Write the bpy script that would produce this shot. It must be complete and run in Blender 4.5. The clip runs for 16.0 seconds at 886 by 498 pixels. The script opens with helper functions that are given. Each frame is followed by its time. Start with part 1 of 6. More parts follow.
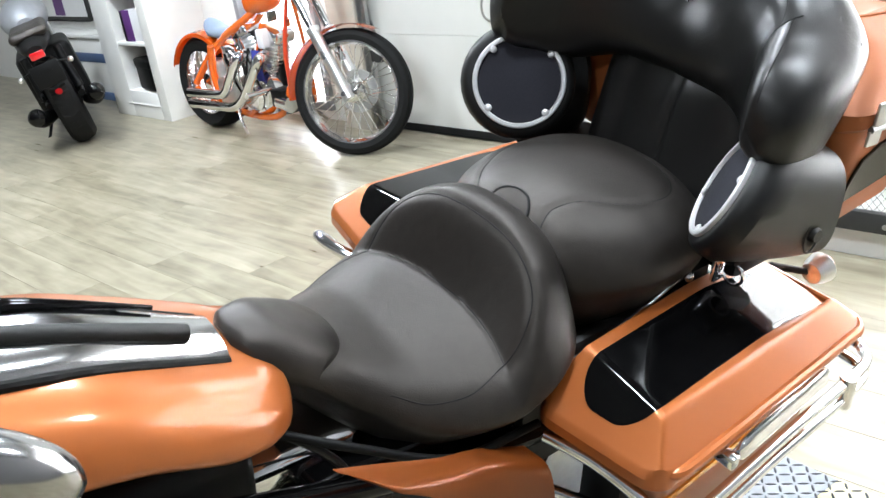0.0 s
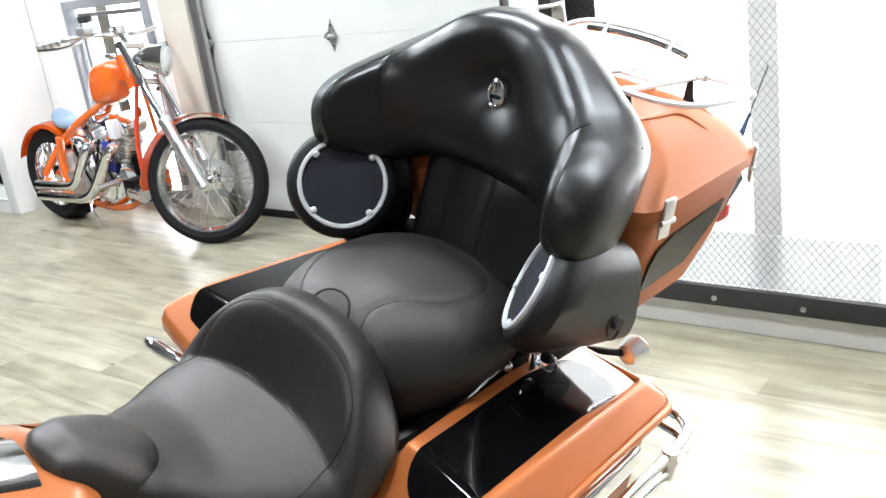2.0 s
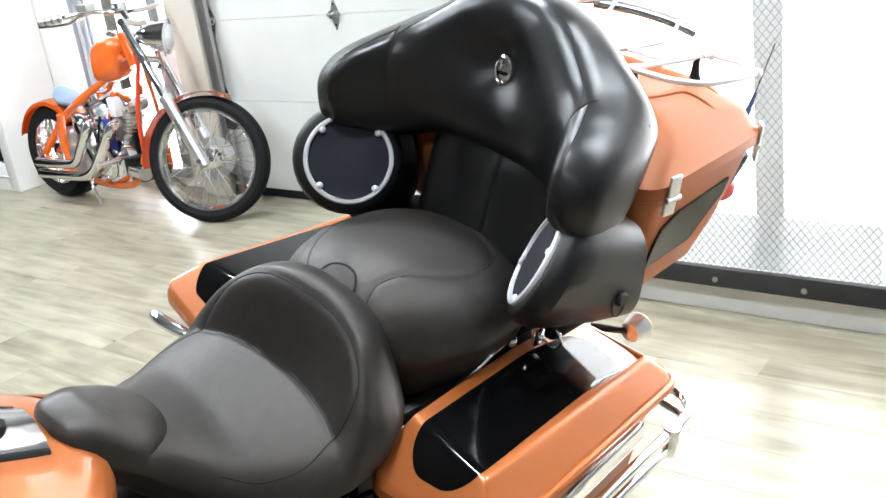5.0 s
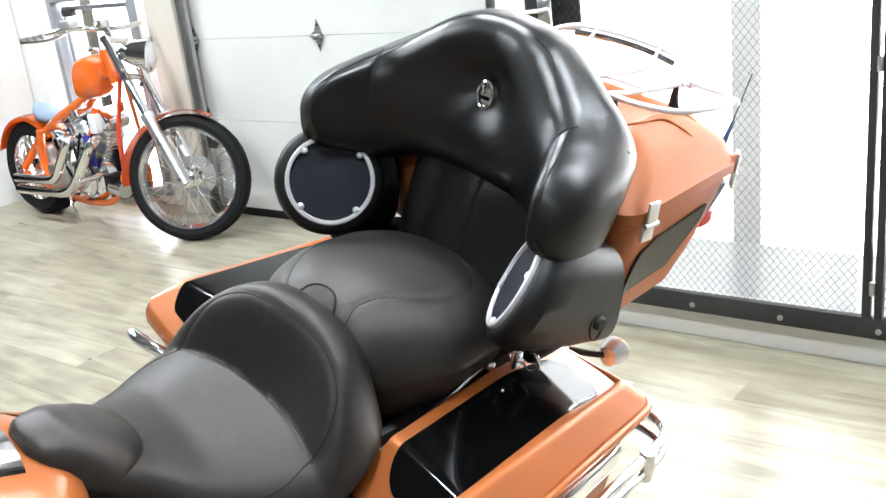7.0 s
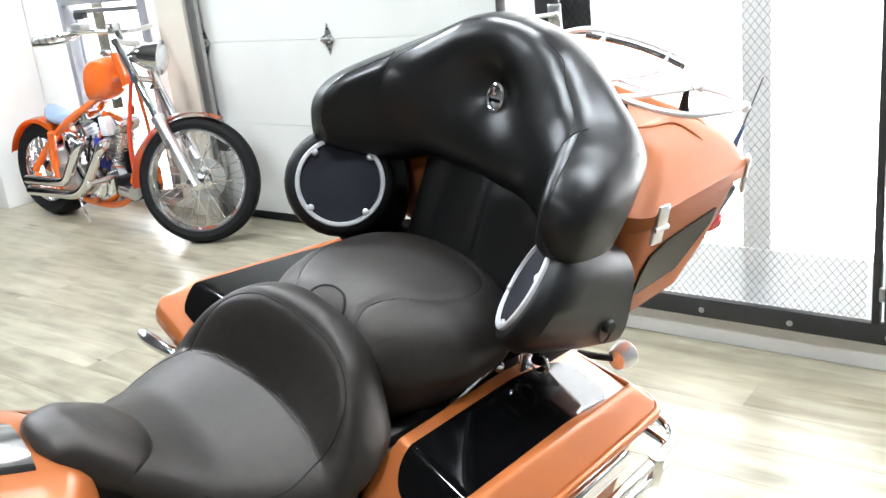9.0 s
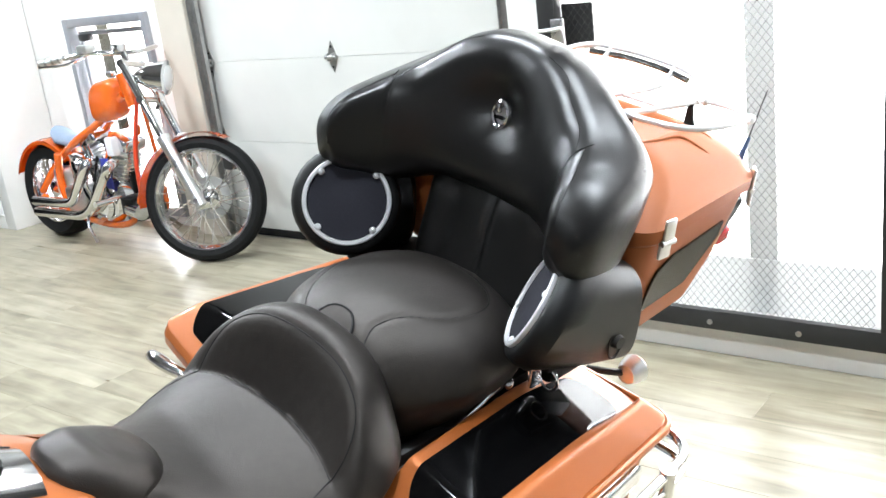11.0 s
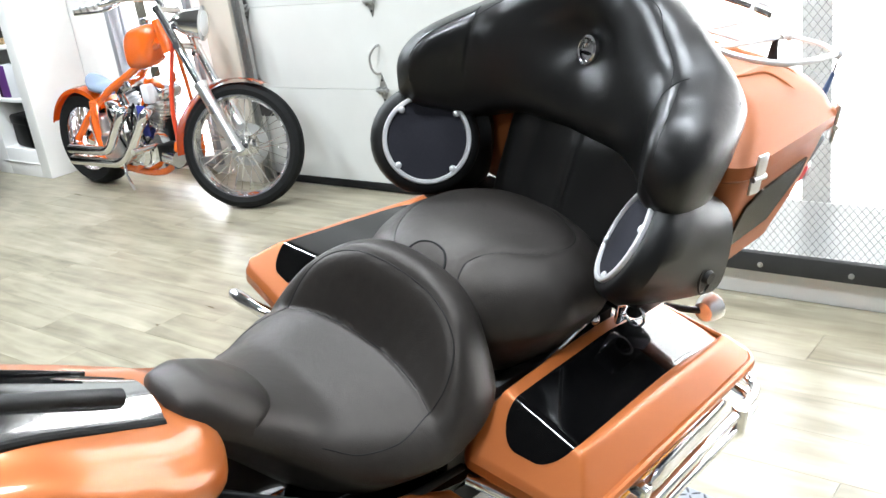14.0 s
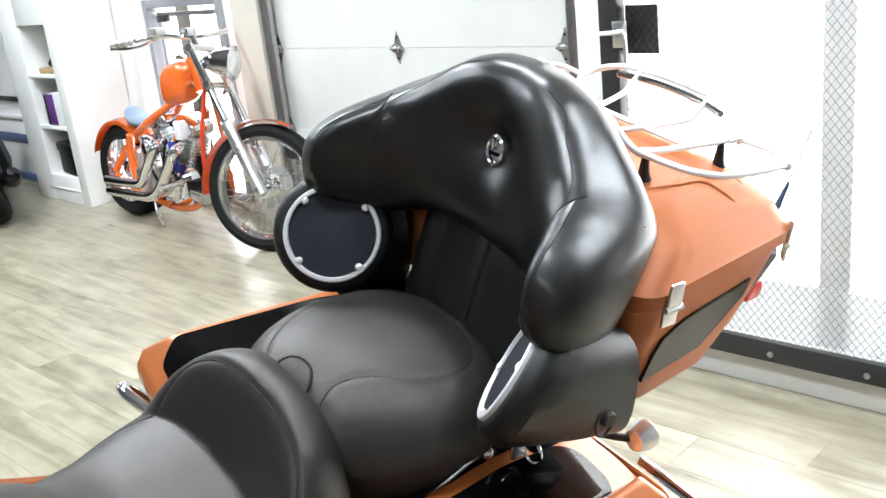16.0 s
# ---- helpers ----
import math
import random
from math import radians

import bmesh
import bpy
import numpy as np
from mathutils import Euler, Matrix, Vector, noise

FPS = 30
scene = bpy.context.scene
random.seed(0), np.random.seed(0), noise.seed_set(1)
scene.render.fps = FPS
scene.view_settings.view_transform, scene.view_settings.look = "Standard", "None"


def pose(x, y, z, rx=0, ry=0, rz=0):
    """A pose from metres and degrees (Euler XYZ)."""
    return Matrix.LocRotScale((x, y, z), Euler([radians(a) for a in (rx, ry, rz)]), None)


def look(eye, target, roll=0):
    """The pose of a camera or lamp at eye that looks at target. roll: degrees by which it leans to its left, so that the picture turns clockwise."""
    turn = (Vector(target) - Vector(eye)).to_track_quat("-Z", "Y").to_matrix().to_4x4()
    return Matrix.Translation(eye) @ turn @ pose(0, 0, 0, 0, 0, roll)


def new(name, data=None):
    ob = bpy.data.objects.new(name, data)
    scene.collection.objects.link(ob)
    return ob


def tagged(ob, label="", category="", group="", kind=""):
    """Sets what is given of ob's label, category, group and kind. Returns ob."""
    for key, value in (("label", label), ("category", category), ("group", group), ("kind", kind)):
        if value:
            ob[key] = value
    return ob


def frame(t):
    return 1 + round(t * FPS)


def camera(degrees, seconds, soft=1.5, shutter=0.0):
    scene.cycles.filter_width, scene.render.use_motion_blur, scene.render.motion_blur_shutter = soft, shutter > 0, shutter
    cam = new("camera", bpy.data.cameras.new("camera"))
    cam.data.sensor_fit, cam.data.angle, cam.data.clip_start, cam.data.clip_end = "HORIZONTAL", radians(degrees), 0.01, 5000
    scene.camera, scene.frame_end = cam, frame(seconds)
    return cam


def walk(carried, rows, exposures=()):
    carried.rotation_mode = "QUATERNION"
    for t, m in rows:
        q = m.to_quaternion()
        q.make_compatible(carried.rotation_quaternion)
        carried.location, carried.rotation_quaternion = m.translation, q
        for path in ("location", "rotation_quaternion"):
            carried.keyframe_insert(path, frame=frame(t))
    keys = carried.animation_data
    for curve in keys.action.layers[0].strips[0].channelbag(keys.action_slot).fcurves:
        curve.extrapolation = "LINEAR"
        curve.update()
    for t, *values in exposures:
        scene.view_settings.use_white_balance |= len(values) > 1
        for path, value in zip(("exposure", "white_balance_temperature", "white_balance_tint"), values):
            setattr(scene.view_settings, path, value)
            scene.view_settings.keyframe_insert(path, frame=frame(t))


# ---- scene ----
cam = camera(50.0, 16.0)
PATH = [
    (0, (1.202, 0.653, 1.327), (-0.185, 1.884, 0.578), -8.8),
    (0.5, (1.23, 0.667, 1.342), (-0.045, 2.043, 0.649), -9.1),
    (1, (1.258, 0.671, 1.365), (0.084, 2.16, 0.726), -7.9),
    (1.5, (1.274, 0.681, 1.366), (0.089, 2.166, 0.742), -8.6),
    (2, (1.284, 0.686, 1.367), (0.071, 2.142, 0.727), -8.3),
    (2.5, (1.285, 0.696, 1.365), (0.065, 2.146, 0.728), -8.5),
    (3, (1.274, 0.685, 1.352), (-0.001, 2.071, 0.678), -6.8),
    (3.5, (1.266, 0.685, 1.346), (-0.024, 2.034, 0.629), -7.0),
    (4, (1.267, 0.689, 1.349), (0.055, 2.095, 0.603), -7.8),
    (4.2, (1.279, 0.683, 1.361), (0.063, 2.114, 0.672), -8.7),
    (6.3, (1.281, 0.669, 1.359), (0.106, 2.14, 0.685), -6.0),
    (6.5, (1.285, 0.673, 1.362), (0.119, 2.158, 0.701), -6.0),
    (7, (1.284, 0.667, 1.364), (0.106, 2.152, 0.727), -6.6),
    (7.5, (1.282, 0.661, 1.366), (0.099, 2.147, 0.741), -6.7),
    (8, (1.283, 0.662, 1.366), (0.099, 2.148, 0.742), -6.5),
    (8.5, (1.284, 0.658, 1.366), (0.099, 2.147, 0.752), -6.0),
    (9, (1.284, 0.663, 1.361), (0.091, 2.141, 0.735), -6.4),
    (11.5, (1.281, 0.663, 1.367), (0.075, 2.144, 0.773), -7.4),
    (12, (1.278, 0.665, 1.367), (0.074, 2.14, 0.756), -7.4),
    (12.5, (1.273, 0.664, 1.369), (0.052, 2.121, 0.749), -6.6),
    (13, (1.261, 0.68, 1.365), (0.061, 2.146, 0.724), -7.5),
    (13.5, (1.231, 0.658, 1.371), (-0.036, 2.076, 0.753), -7.8),
    (14, (1.203, 0.588, 1.363), (-0.02, 2.012, 0.672), -8.0),
    (14.5, (1.198, 0.477, 1.371), (-0.029, 1.881, 0.648), -7.4),
    (15, (1.252, 0.486, 1.382), (0.114, 1.955, 0.643), -4.8),
    (15.5, (1.305, 0.7, 1.369), (0.032, 2.1, 0.721), -5.5),
    (16, (1.298, 0.902, 1.395), (-0.052, 2.243, 0.781), -6.4),
]
walk(cam, [(t, look(eye, target, roll)) for t, eye, target, roll in PATH])


# ---- world and light ----
world = bpy.data.worlds.new("sky")
scene.world = world
world.use_nodes = True
_wt = world.node_tree
_sky = _wt.nodes.new("ShaderNodeTexSky")
_sky.sky_type = "NISHITA"
_sky.sun_disc = False
_sky.sun_elevation = radians(48)
_sky.sun_rotation = radians(200)
_wt.links.new(_sky.outputs[0], _wt.nodes["Background"].inputs[0])
_wt.nodes["Background"].inputs[1].default_value = 0.15
scene.view_settings.exposure = 0.0
CEIL_LAMP_W = 38.0
LAMP_TINT = (0.885, 0.97, 1.05)


# ---- materials ----
def material(name, color, rough=0.5, metal=0.0, var=0.08, scale=30.0, bump=0.0, bump_scale=300.0, coat=0.0, spec=0.5, rvar=0.06, big=3.0):
    m = bpy.data.materials.new(name)
    m.use_nodes = True
    nt = m.node_tree
    b = nt.nodes["Principled BSDF"]
    tc = nt.nodes.new("ShaderNodeTexCoord")
    n1 = nt.nodes.new("ShaderNodeTexNoise")
    n1.inputs["Scale"].default_value, n1.inputs["Detail"].default_value = scale, 6
    n2 = nt.nodes.new("ShaderNodeTexNoise")
    n2.inputs["Scale"].default_value, n2.inputs["Detail"].default_value = big, 4
    nt.links.new(tc.outputs["Object"], n1.inputs["Vector"])
    nt.links.new(tc.outputs["Object"], n2.inputs["Vector"])
    add = nt.nodes.new("ShaderNodeMath")
    add.operation = "ADD"
    nt.links.new(n1.outputs["Fac"], add.inputs[0])
    nt.links.new(n2.outputs["Fac"], add.inputs[1])
    ramp = nt.nodes.new("ShaderNodeMapRange")
    ramp.inputs["From Min"].default_value, ramp.inputs["From Max"].default_value = 0.6, 1.4
    ramp.inputs["To Min"].default_value, ramp.inputs["To Max"].default_value = 1 - var, 1 + var
    nt.links.new(add.outputs[0], ramp.inputs["Value"])
    mul = nt.nodes.new("ShaderNodeMix")
    mul.data_type, mul.blend_type = "RGBA", "MULTIPLY"
    mul.inputs["Factor"].default_value = 1.0
    mul.inputs["A"].default_value = (*color, 1)
    nt.links.new(ramp.outputs[0], mul.inputs["B"])
    nt.links.new(mul.outputs["Result"], b.inputs["Base Color"])
    rr = nt.nodes.new("ShaderNodeMapRange")
    rr.inputs["From Min"].default_value, rr.inputs["From Max"].default_value = 0.3, 0.7
    rr.inputs["To Min"].default_value, rr.inputs["To Max"].default_value = max(0.01, rough - rvar), min(1, rough + rvar)
    nt.links.new(n2.outputs["Fac"], rr.inputs["Value"])
    nt.links.new(rr.outputs[0], b.inputs["Roughness"])
    b.inputs["Metallic"].default_value = metal
    b.inputs["Specular IOR Level"].default_value = spec
    b.inputs["Coat Weight"].default_value = coat
    b.inputs["Coat Roughness"].default_value = 0.06
    if bump:
        n3 = nt.nodes.new("ShaderNodeTexNoise")
        n3.inputs["Scale"].default_value, n3.inputs["Detail"].default_value = bump_scale, 4
        nt.links.new(tc.outputs["Object"], n3.inputs["Vector"])
        bp = nt.nodes.new("ShaderNodeBump")
        bp.inputs["Strength"].default_value, bp.inputs["Distance"].default_value = bump, 0.002
        nt.links.new(n3.outputs["Fac"], bp.inputs["Height"])
        nt.links.new(bp.outputs[0], b.inputs["Normal"])
    return m


LEATHER = material("black_leather", (0.020, 0.0172, 0.0152), 0.41, var=0.3, scale=60, bump=0.22, bump_scale=620, rvar=0.09, spec=0.52)
LEATHER_SMOOTH = material("black_smooth_leather", (0.004, 0.0037, 0.0035), 0.33, var=0.2, scale=40, bump=0.12, bump_scale=420, rvar=0.08, spec=0.57)
LEATHER.node_tree.nodes["Principled BSDF"].inputs["Specular Tint"].default_value = (1.0, 0.92, 0.86, 1)


def wrinkle(m, scale, strength, distance):
    """Soft broad creases under the fine grain."""
    nt = m.node_tree
    fine = nt.nodes["Bump"]
    tc = nt.nodes["Texture Coordinate"]
    n = nt.nodes.new("ShaderNodeTexNoise")
    n.inputs["Scale"].default_value, n.inputs["Detail"].default_value, n.inputs["Distortion"].default_value = scale, 3, 0.8
    nt.links.new(tc.outputs["Object"], n.inputs["Vector"])
    b = nt.nodes.new("ShaderNodeBump")
    b.inputs["Strength"].default_value, b.inputs["Distance"].default_value = strength, distance
    nt.links.new(n.outputs["Fac"], b.inputs["Height"])
    nt.links.new(b.outputs[0], fine.inputs["Normal"])


wrinkle(LEATHER, 24, 0.16, 0.006)
wrinkle(LEATHER_SMOOTH, 15, 0.09, 0.010)
THREAD = material("seam_thread", (0.0025, 0.0025, 0.0025), 0.75, var=0.2)
ORANGE = material("copper_orange_paint", (0.44, 0.122, 0.026), 0.36, metal=0.35, var=0.12, scale=1800, coat=0.6, spec=0.4, rvar=0.03)
# Darker, duller copy of the orange: offsets window glare, shades the bag bodies.
ORANGE_DIMMED = material("dimmed_orange_paint", (0.37, 0.108, 0.030), 0.46, metal=0.15, var=0.08, scale=1800, coat=0.0, spec=0.3, rvar=0.04)
ORANGE.node_tree.nodes["Principled BSDF"].inputs["Coat Roughness"].default_value = 0.10
GLOSS_BLACK = material("gloss_black_paint", (0.002, 0.002, 0.0022), 0.06, var=0.1, coat=0.0, rvar=0.02, spec=0.3)
MATT_BLACK = material("matt_black_parts", (0.003, 0.003, 0.0032), 0.5, var=0.2, spec=0.2)
BLACK_PLASTIC = material("black_plastic", (0.0028, 0.0028, 0.003), 0.46, var=0.2, bump=0.2, bump_scale=700)
# Olive-brown base stands in for reflections on a glossy black panel.
REFLECTION_INLAY = material("reflection_tinted_inlay", (0.032, 0.028, 0.020), 0.28, var=0.3, scale=12, coat=0.0, spec=0.3)
CHROME = material("chrome", (0.82, 0.82, 0.83), 0.09, metal=1.0, var=0.03, rvar=0.03)
# Chrome with a lowered base colour, in place of darker reflections.
DARKENED_CHROME = material("darkened_chrome", (0.46, 0.46, 0.46), 0.14, metal=1.0, var=0.05, rvar=0.04)
# Pale half-metal base puts the overexposed gleam of bright parts into the colour.
WHITENED_TRIM = material("whitened_trim", (0.90, 0.90, 0.91), 0.34, metal=0.45, var=0.04)
BRUSHED = material("satin_aluminium", (0.80, 0.80, 0.80), 0.30, metal=1.0, var=0.08, scale=80)
CLOTH = material("grille_cloth", (0.030, 0.030, 0.038), 0.9, var=0.2, scale=500, bump=0.5, bump_scale=900, spec=0.2)
RUBBER = material("tyre_rubber", (0.009, 0.009, 0.009), 0.75, var=0.25, scale=25, bump=0.3, bump_scale=200, spec=0.2)
RED_TUBE = material("orange_red_paint", (0.62, 0.06, 0.02), 0.3, var=0.08)
RED_LENS = material("red_lens", (0.55, 0.01, 0.015), 0.1, coat=1.0)
AMBER_LENS = material("amber_lens", (0.75, 0.28, 0.02), 0.12, coat=1.0)
WHITE_PAINT = material("white_wall_paint", (0.80, 0.795, 0.77), 0.55, var=0.03, scale=8, bump=0.1, bump_scale=60)
DOOR_PAINT = material("garage_door_paint", (0.61, 0.61, 0.58), 0.42, var=0.03, scale=6, bump=0.08, bump_scale=120)
CHARCOAL = material("charcoal_wall_paint", (0.17, 0.17, 0.175), 0.6, var=0.08, scale=8, bump=0.1, bump_scale=60)
GREY_WALL = material("grey_wall_paint", (0.14, 0.14, 0.145), 0.6, var=0.06, scale=8, bump=0.1, bump_scale=60)
BEIGE_PAINT = material("beige_post_paint", (0.52, 0.48, 0.41), 0.55, var=0.05, scale=10, bump=0.1, bump_scale=60)
CEILING_PAINT = material("ceiling_paint", (0.16, 0.16, 0.165), 0.8, var=0.03)
STEEL_DARK = material("dark_steel", (0.035, 0.035, 0.035), 0.5, metal=0.3, var=0.25, scale=15)
MESH_STEEL = material("weathered_mesh_steel", (0.045, 0.042, 0.038), 0.6, metal=0.2, var=0.2)
GALV = material("galvanised_steel", (0.42, 0.42, 0.41), 0.38, metal=0.9, var=0.2, scale=40)
PLATE_STEEL = material("diamond_plate_steel", (0.20, 0.22, 0.25), 0.5, metal=0.5, var=0.2, scale=30)
# Darker than the plate: the shading of the lugs is in this colour.
SHADED_LUG = material("shaded_lug_steel", (0.05, 0.055, 0.065), 0.55, metal=0.4, var=0.2)
GREY_FRAME = material("grey_aluminium_frame", (0.30, 0.31, 0.33), 0.4, metal=0.4, var=0.1)
CHOP_ORANGE = material("bright_orange_paint", (0.75, 0.13, 0.012), 0.22, var=0.06, coat=1.0, rvar=0.03)
BLUE_SEAT = material("pale_blue_vinyl", (0.16, 0.21, 0.28), 0.4, var=0.1)
BLUE_CLOTH = material("blue_cloth", (0.02, 0.03, 0.22), 0.8, var=0.2)
YELLOW_PAINT = material("worn_yellow_paint", (0.72, 0.66, 0.40), 0.55, var=0.25, scale=20)
PURPLE = material("purple_card", (0.10, 0.03, 0.16), 0.5, var=0.1)
WHITE_CARD = material("white_card", (0.75, 0.75, 0.76), 0.5, var=0.05)
BROWN_CARD = material("brown_cardboard", (0.36, 0.24, 0.12), 0.7, var=0.15)
BLUE_TRIM = material("blue_stripe_paint", (0.07, 0.12, 0.24), 0.45, var=0.1)


def glow_material(name, color, strength):
    m = bpy.data.materials.new(name)
    m.use_nodes = True
    nt = m.node_tree
    nt.nodes.remove(nt.nodes["Principled BSDF"])
    e = nt.nodes.new("ShaderNodeEmission")
    e.inputs[0].default_value, e.inputs[1].default_value = (*color, 1), strength
    nt.links.new(e.outputs[0], nt.nodes["Material Output"].inputs[0])
    return m


OUTSIDE = glow_material("bright_outdoors", (0.96, 0.98, 1.0), 17.0)
LAMP_GLOW = glow_material("lamp_tube", (0.95, 0.985, 1.0), 16.0)


def glass_material():
    m = bpy.data.materials.new("window_glass")
    m.use_nodes = True
    b = m.node_tree.nodes["Principled BSDF"]
    b.inputs["Transmission Weight"].default_value = 1.0
    b.inputs["Roughness"].default_value = 0.0
    b.inputs["IOR"].default_value = 1.45
    return m


GLASS = glass_material()


def brightened_material():
    """White lower panel and mullions; added translucency brightens them with daylight let through."""
    m = material("brightened_white_panel", (0.82, 0.82, 0.81), 0.5, var=0.03, scale=8)
    nt = m.node_tree
    b, out = nt.nodes["Principled BSDF"], nt.nodes["Material Output"]
    t, mix = nt.nodes.new("ShaderNodeBsdfTranslucent"), nt.nodes.new("ShaderNodeMixShader")
    t.inputs[0].default_value = (0.85, 0.86, 0.86, 1)
    mix.inputs[0].default_value = 0.20
    nt.links.new(b.outputs[0], mix.inputs[1])
    nt.links.new(t.outputs[0], mix.inputs[2])
    nt.links.new(mix.outputs[0], out.inputs[0])
    return m


BRIGHTENED_WHITE = brightened_material()


def plank_material():
    m = bpy.data.materials.new("vinyl_plank")
    m.use_nodes = True
    nt = m.node_tree
    b = nt.nodes["Principled BSDF"]
    tc = nt.nodes.new("ShaderNodeTexCoord")
    mp = nt.nodes.new("ShaderNodeMapping")
    mp.inputs["Scale"].default_value = (1.3, 9.0, 1.0)
    nt.links.new(tc.outputs["Object"], mp.inputs[0])
    oi = nt.nodes.new("ShaderNodeObjectInfo")
    off = nt.nodes.new("ShaderNodeVectorMath")
    off.operation = "ADD"
    comb = nt.nodes.new("ShaderNodeCombineXYZ")
    sc = nt.nodes.new("ShaderNodeMath")
    sc.operation = "MULTIPLY"
    sc.inputs[1].default_value = 40.0
    nt.links.new(oi.outputs["Random"], sc.inputs[0])
    nt.links.new(sc.outputs[0], comb.inputs[0])
    nt.links.new(sc.outputs[0], comb.inputs[1])
    nt.links.new(mp.outputs[0], off.inputs[0])
    nt.links.new(comb.outputs[0], off.inputs[1])
    g = nt.nodes.new("ShaderNodeTexNoise")
    g.inputs["Scale"].default_value, g.inputs["Detail"].default_value, g.inputs["Distortion"].default_value = 2.0, 8, 0.6
    nt.links.new(off.outputs[0], g.inputs["Vector"])
    blotch = nt.nodes.new("ShaderNodeTexNoise")
    blotch.inputs["Scale"].default_value, blotch.inputs["Detail"].default_value = 5.0, 5
    nt.links.new(tc.outputs["Object"], blotch.inputs["Vector"])
    ad = nt.nodes.new("ShaderNodeMath")
    ad.operation = "MULTIPLY_ADD"
    ad.inputs[1].default_value = 0.7
    nt.links.new(g.outputs["Fac"], ad.inputs[0])
    mx = nt.nodes.new("ShaderNodeMath")
    mx.operation = "MULTIPLY_ADD"
    mx.inputs[1].default_value, mx.inputs[2].default_value = 0.35, -0.02
    nt.links.new(blotch.outputs["Fac"], mx.inputs[0])
    nt.links.new(mx.outputs[0], ad.inputs[2])
    tone = nt.nodes.new("ShaderNodeMath")
    tone.operation = "MULTIPLY_ADD"
    tone.inputs[1].default_value, tone.inputs[2].default_value = 0.10, -0.05
    nt.links.new(oi.outputs["Random"], tone.inputs[0])
    ad2 = nt.nodes.new("ShaderNodeMath")
    ad2.operation = "ADD"
    nt.links.new(ad.outputs[0], ad2.inputs[0])
    nt.links.new(tone.outputs[0], ad2.inputs[1])
    cr = nt.nodes.new("ShaderNodeValToRGB")
    cr.color_ramp.elements[0].position, cr.color_ramp.elements[0].color = 0.25, (0.115, 0.097, 0.060, 1)
    cr.color_ramp.elements[1].position, cr.color_ramp.elements[1].color = 0.75, (0.43, 0.395, 0.30, 1)
    e = cr.color_ramp.elements.new(0.5)
    e.color = (0.285, 0.256, 0.184, 1)
    nt.links.new(ad2.outputs[0], cr.inputs[0])
    nt.links.new(cr.outputs[0], b.inputs["Base Color"])
    b.inputs["Roughness"].default_value = 0.33
    rr = nt.nodes.new("ShaderNodeMapRange")
    rr.inputs["To Min"].default_value, rr.inputs["To Max"].default_value = 0.24, 0.36
    nt.links.new(g.outputs["Fac"], rr.inputs["Value"])
    nt.links.new(rr.outputs[0], b.inputs["Roughness"])
    bp = nt.nodes.new("ShaderNodeBump")
    bp.inputs["Strength"].default_value, bp.inputs["Distance"].default_value = 0.10, 0.001
    nt.links.new(g.outputs["Fac"], bp.inputs["Height"])
    nt.links.new(bp.outputs[0], b.inputs["Normal"])
    return m


PLANK = plank_material()
SUBFLOOR = material("subfloor", (0.30, 0.27, 0.21), 0.7)


# ---- mesh helpers ----
def part(name, bm, mat, parent=None, label="", smooth=True, angle=35):
    me = bpy.data.meshes.new(name)
    bmesh.ops.recalc_face_normals(bm, faces=bm.faces)
    bm.to_mesh(me)
    bm.free()
    me.materials.append(mat)
    if smooth:
        me.polygons.foreach_set("use_smooth", [True] * len(me.polygons))
        me.set_sharp_from_angle(angle=radians(angle))
    o = new(name, me)
    if parent:
        o.parent = parent
    if label:
        o["label"] = label
    return o


def empty(name, m, label, category, group="", kind=""):
    o = new(name)
    o.empty_display_size = 0.1
    o.matrix_world = m
    return tagged(o, label, category, group, kind)


def curve_at(keys, x):
    """Smooth value at x through the keys (x, value)."""
    xs, vs = [k[0] for k in keys], [k[1] for k in keys]
    if x <= xs[0]:
        return vs[0]
    if x >= xs[-1]:
        return vs[-1]
    i = max(j for j in range(len(xs) - 1) if xs[j] <= x)

    def slope(j):
        if j == 0:
            return (vs[1] - vs[0]) / (xs[1] - xs[0])
        if j == len(xs) - 1:
            return (vs[-1] - vs[-2]) / (xs[-1] - xs[-2])
        a, b = (vs[j] - vs[j - 1]) / (xs[j] - xs[j - 1]), (vs[j + 1] - vs[j]) / (xs[j + 1] - xs[j])
        return 0.0 if a * b <= 0 else 2 * a * b / (a + b)

    h = xs[i + 1] - xs[i]
    u = (x - xs[i]) / h
    return ((1 + 2 * u) * (1 - u) ** 2 * vs[i] + u * (1 - u) ** 2 * h * slope(i)
            + u * u * (3 - 2 * u) * vs[i + 1] + u * u * (u - 1) * h * slope(i + 1))


def rings_bm(rings, closed=True, caps=True, bm=None):
    """Skin rows of points; closed: each row is a loop; caps: close both ends."""
    bm = bm or bmesh.new()
    rows = [[bm.verts.new(p) for p in r] for r in rings]
    n = len(rows[0])
    for a, b in zip(rows, rows[1:]):
        for k in range(n if closed else n - 1):
            bm.faces.new((a[k], a[(k + 1) % n], b[(k + 1) % n], b[k]))
    if caps and closed:
        bm.faces.new(rows[0][::-1])
        bm.faces.new(rows[-1])
    return bm


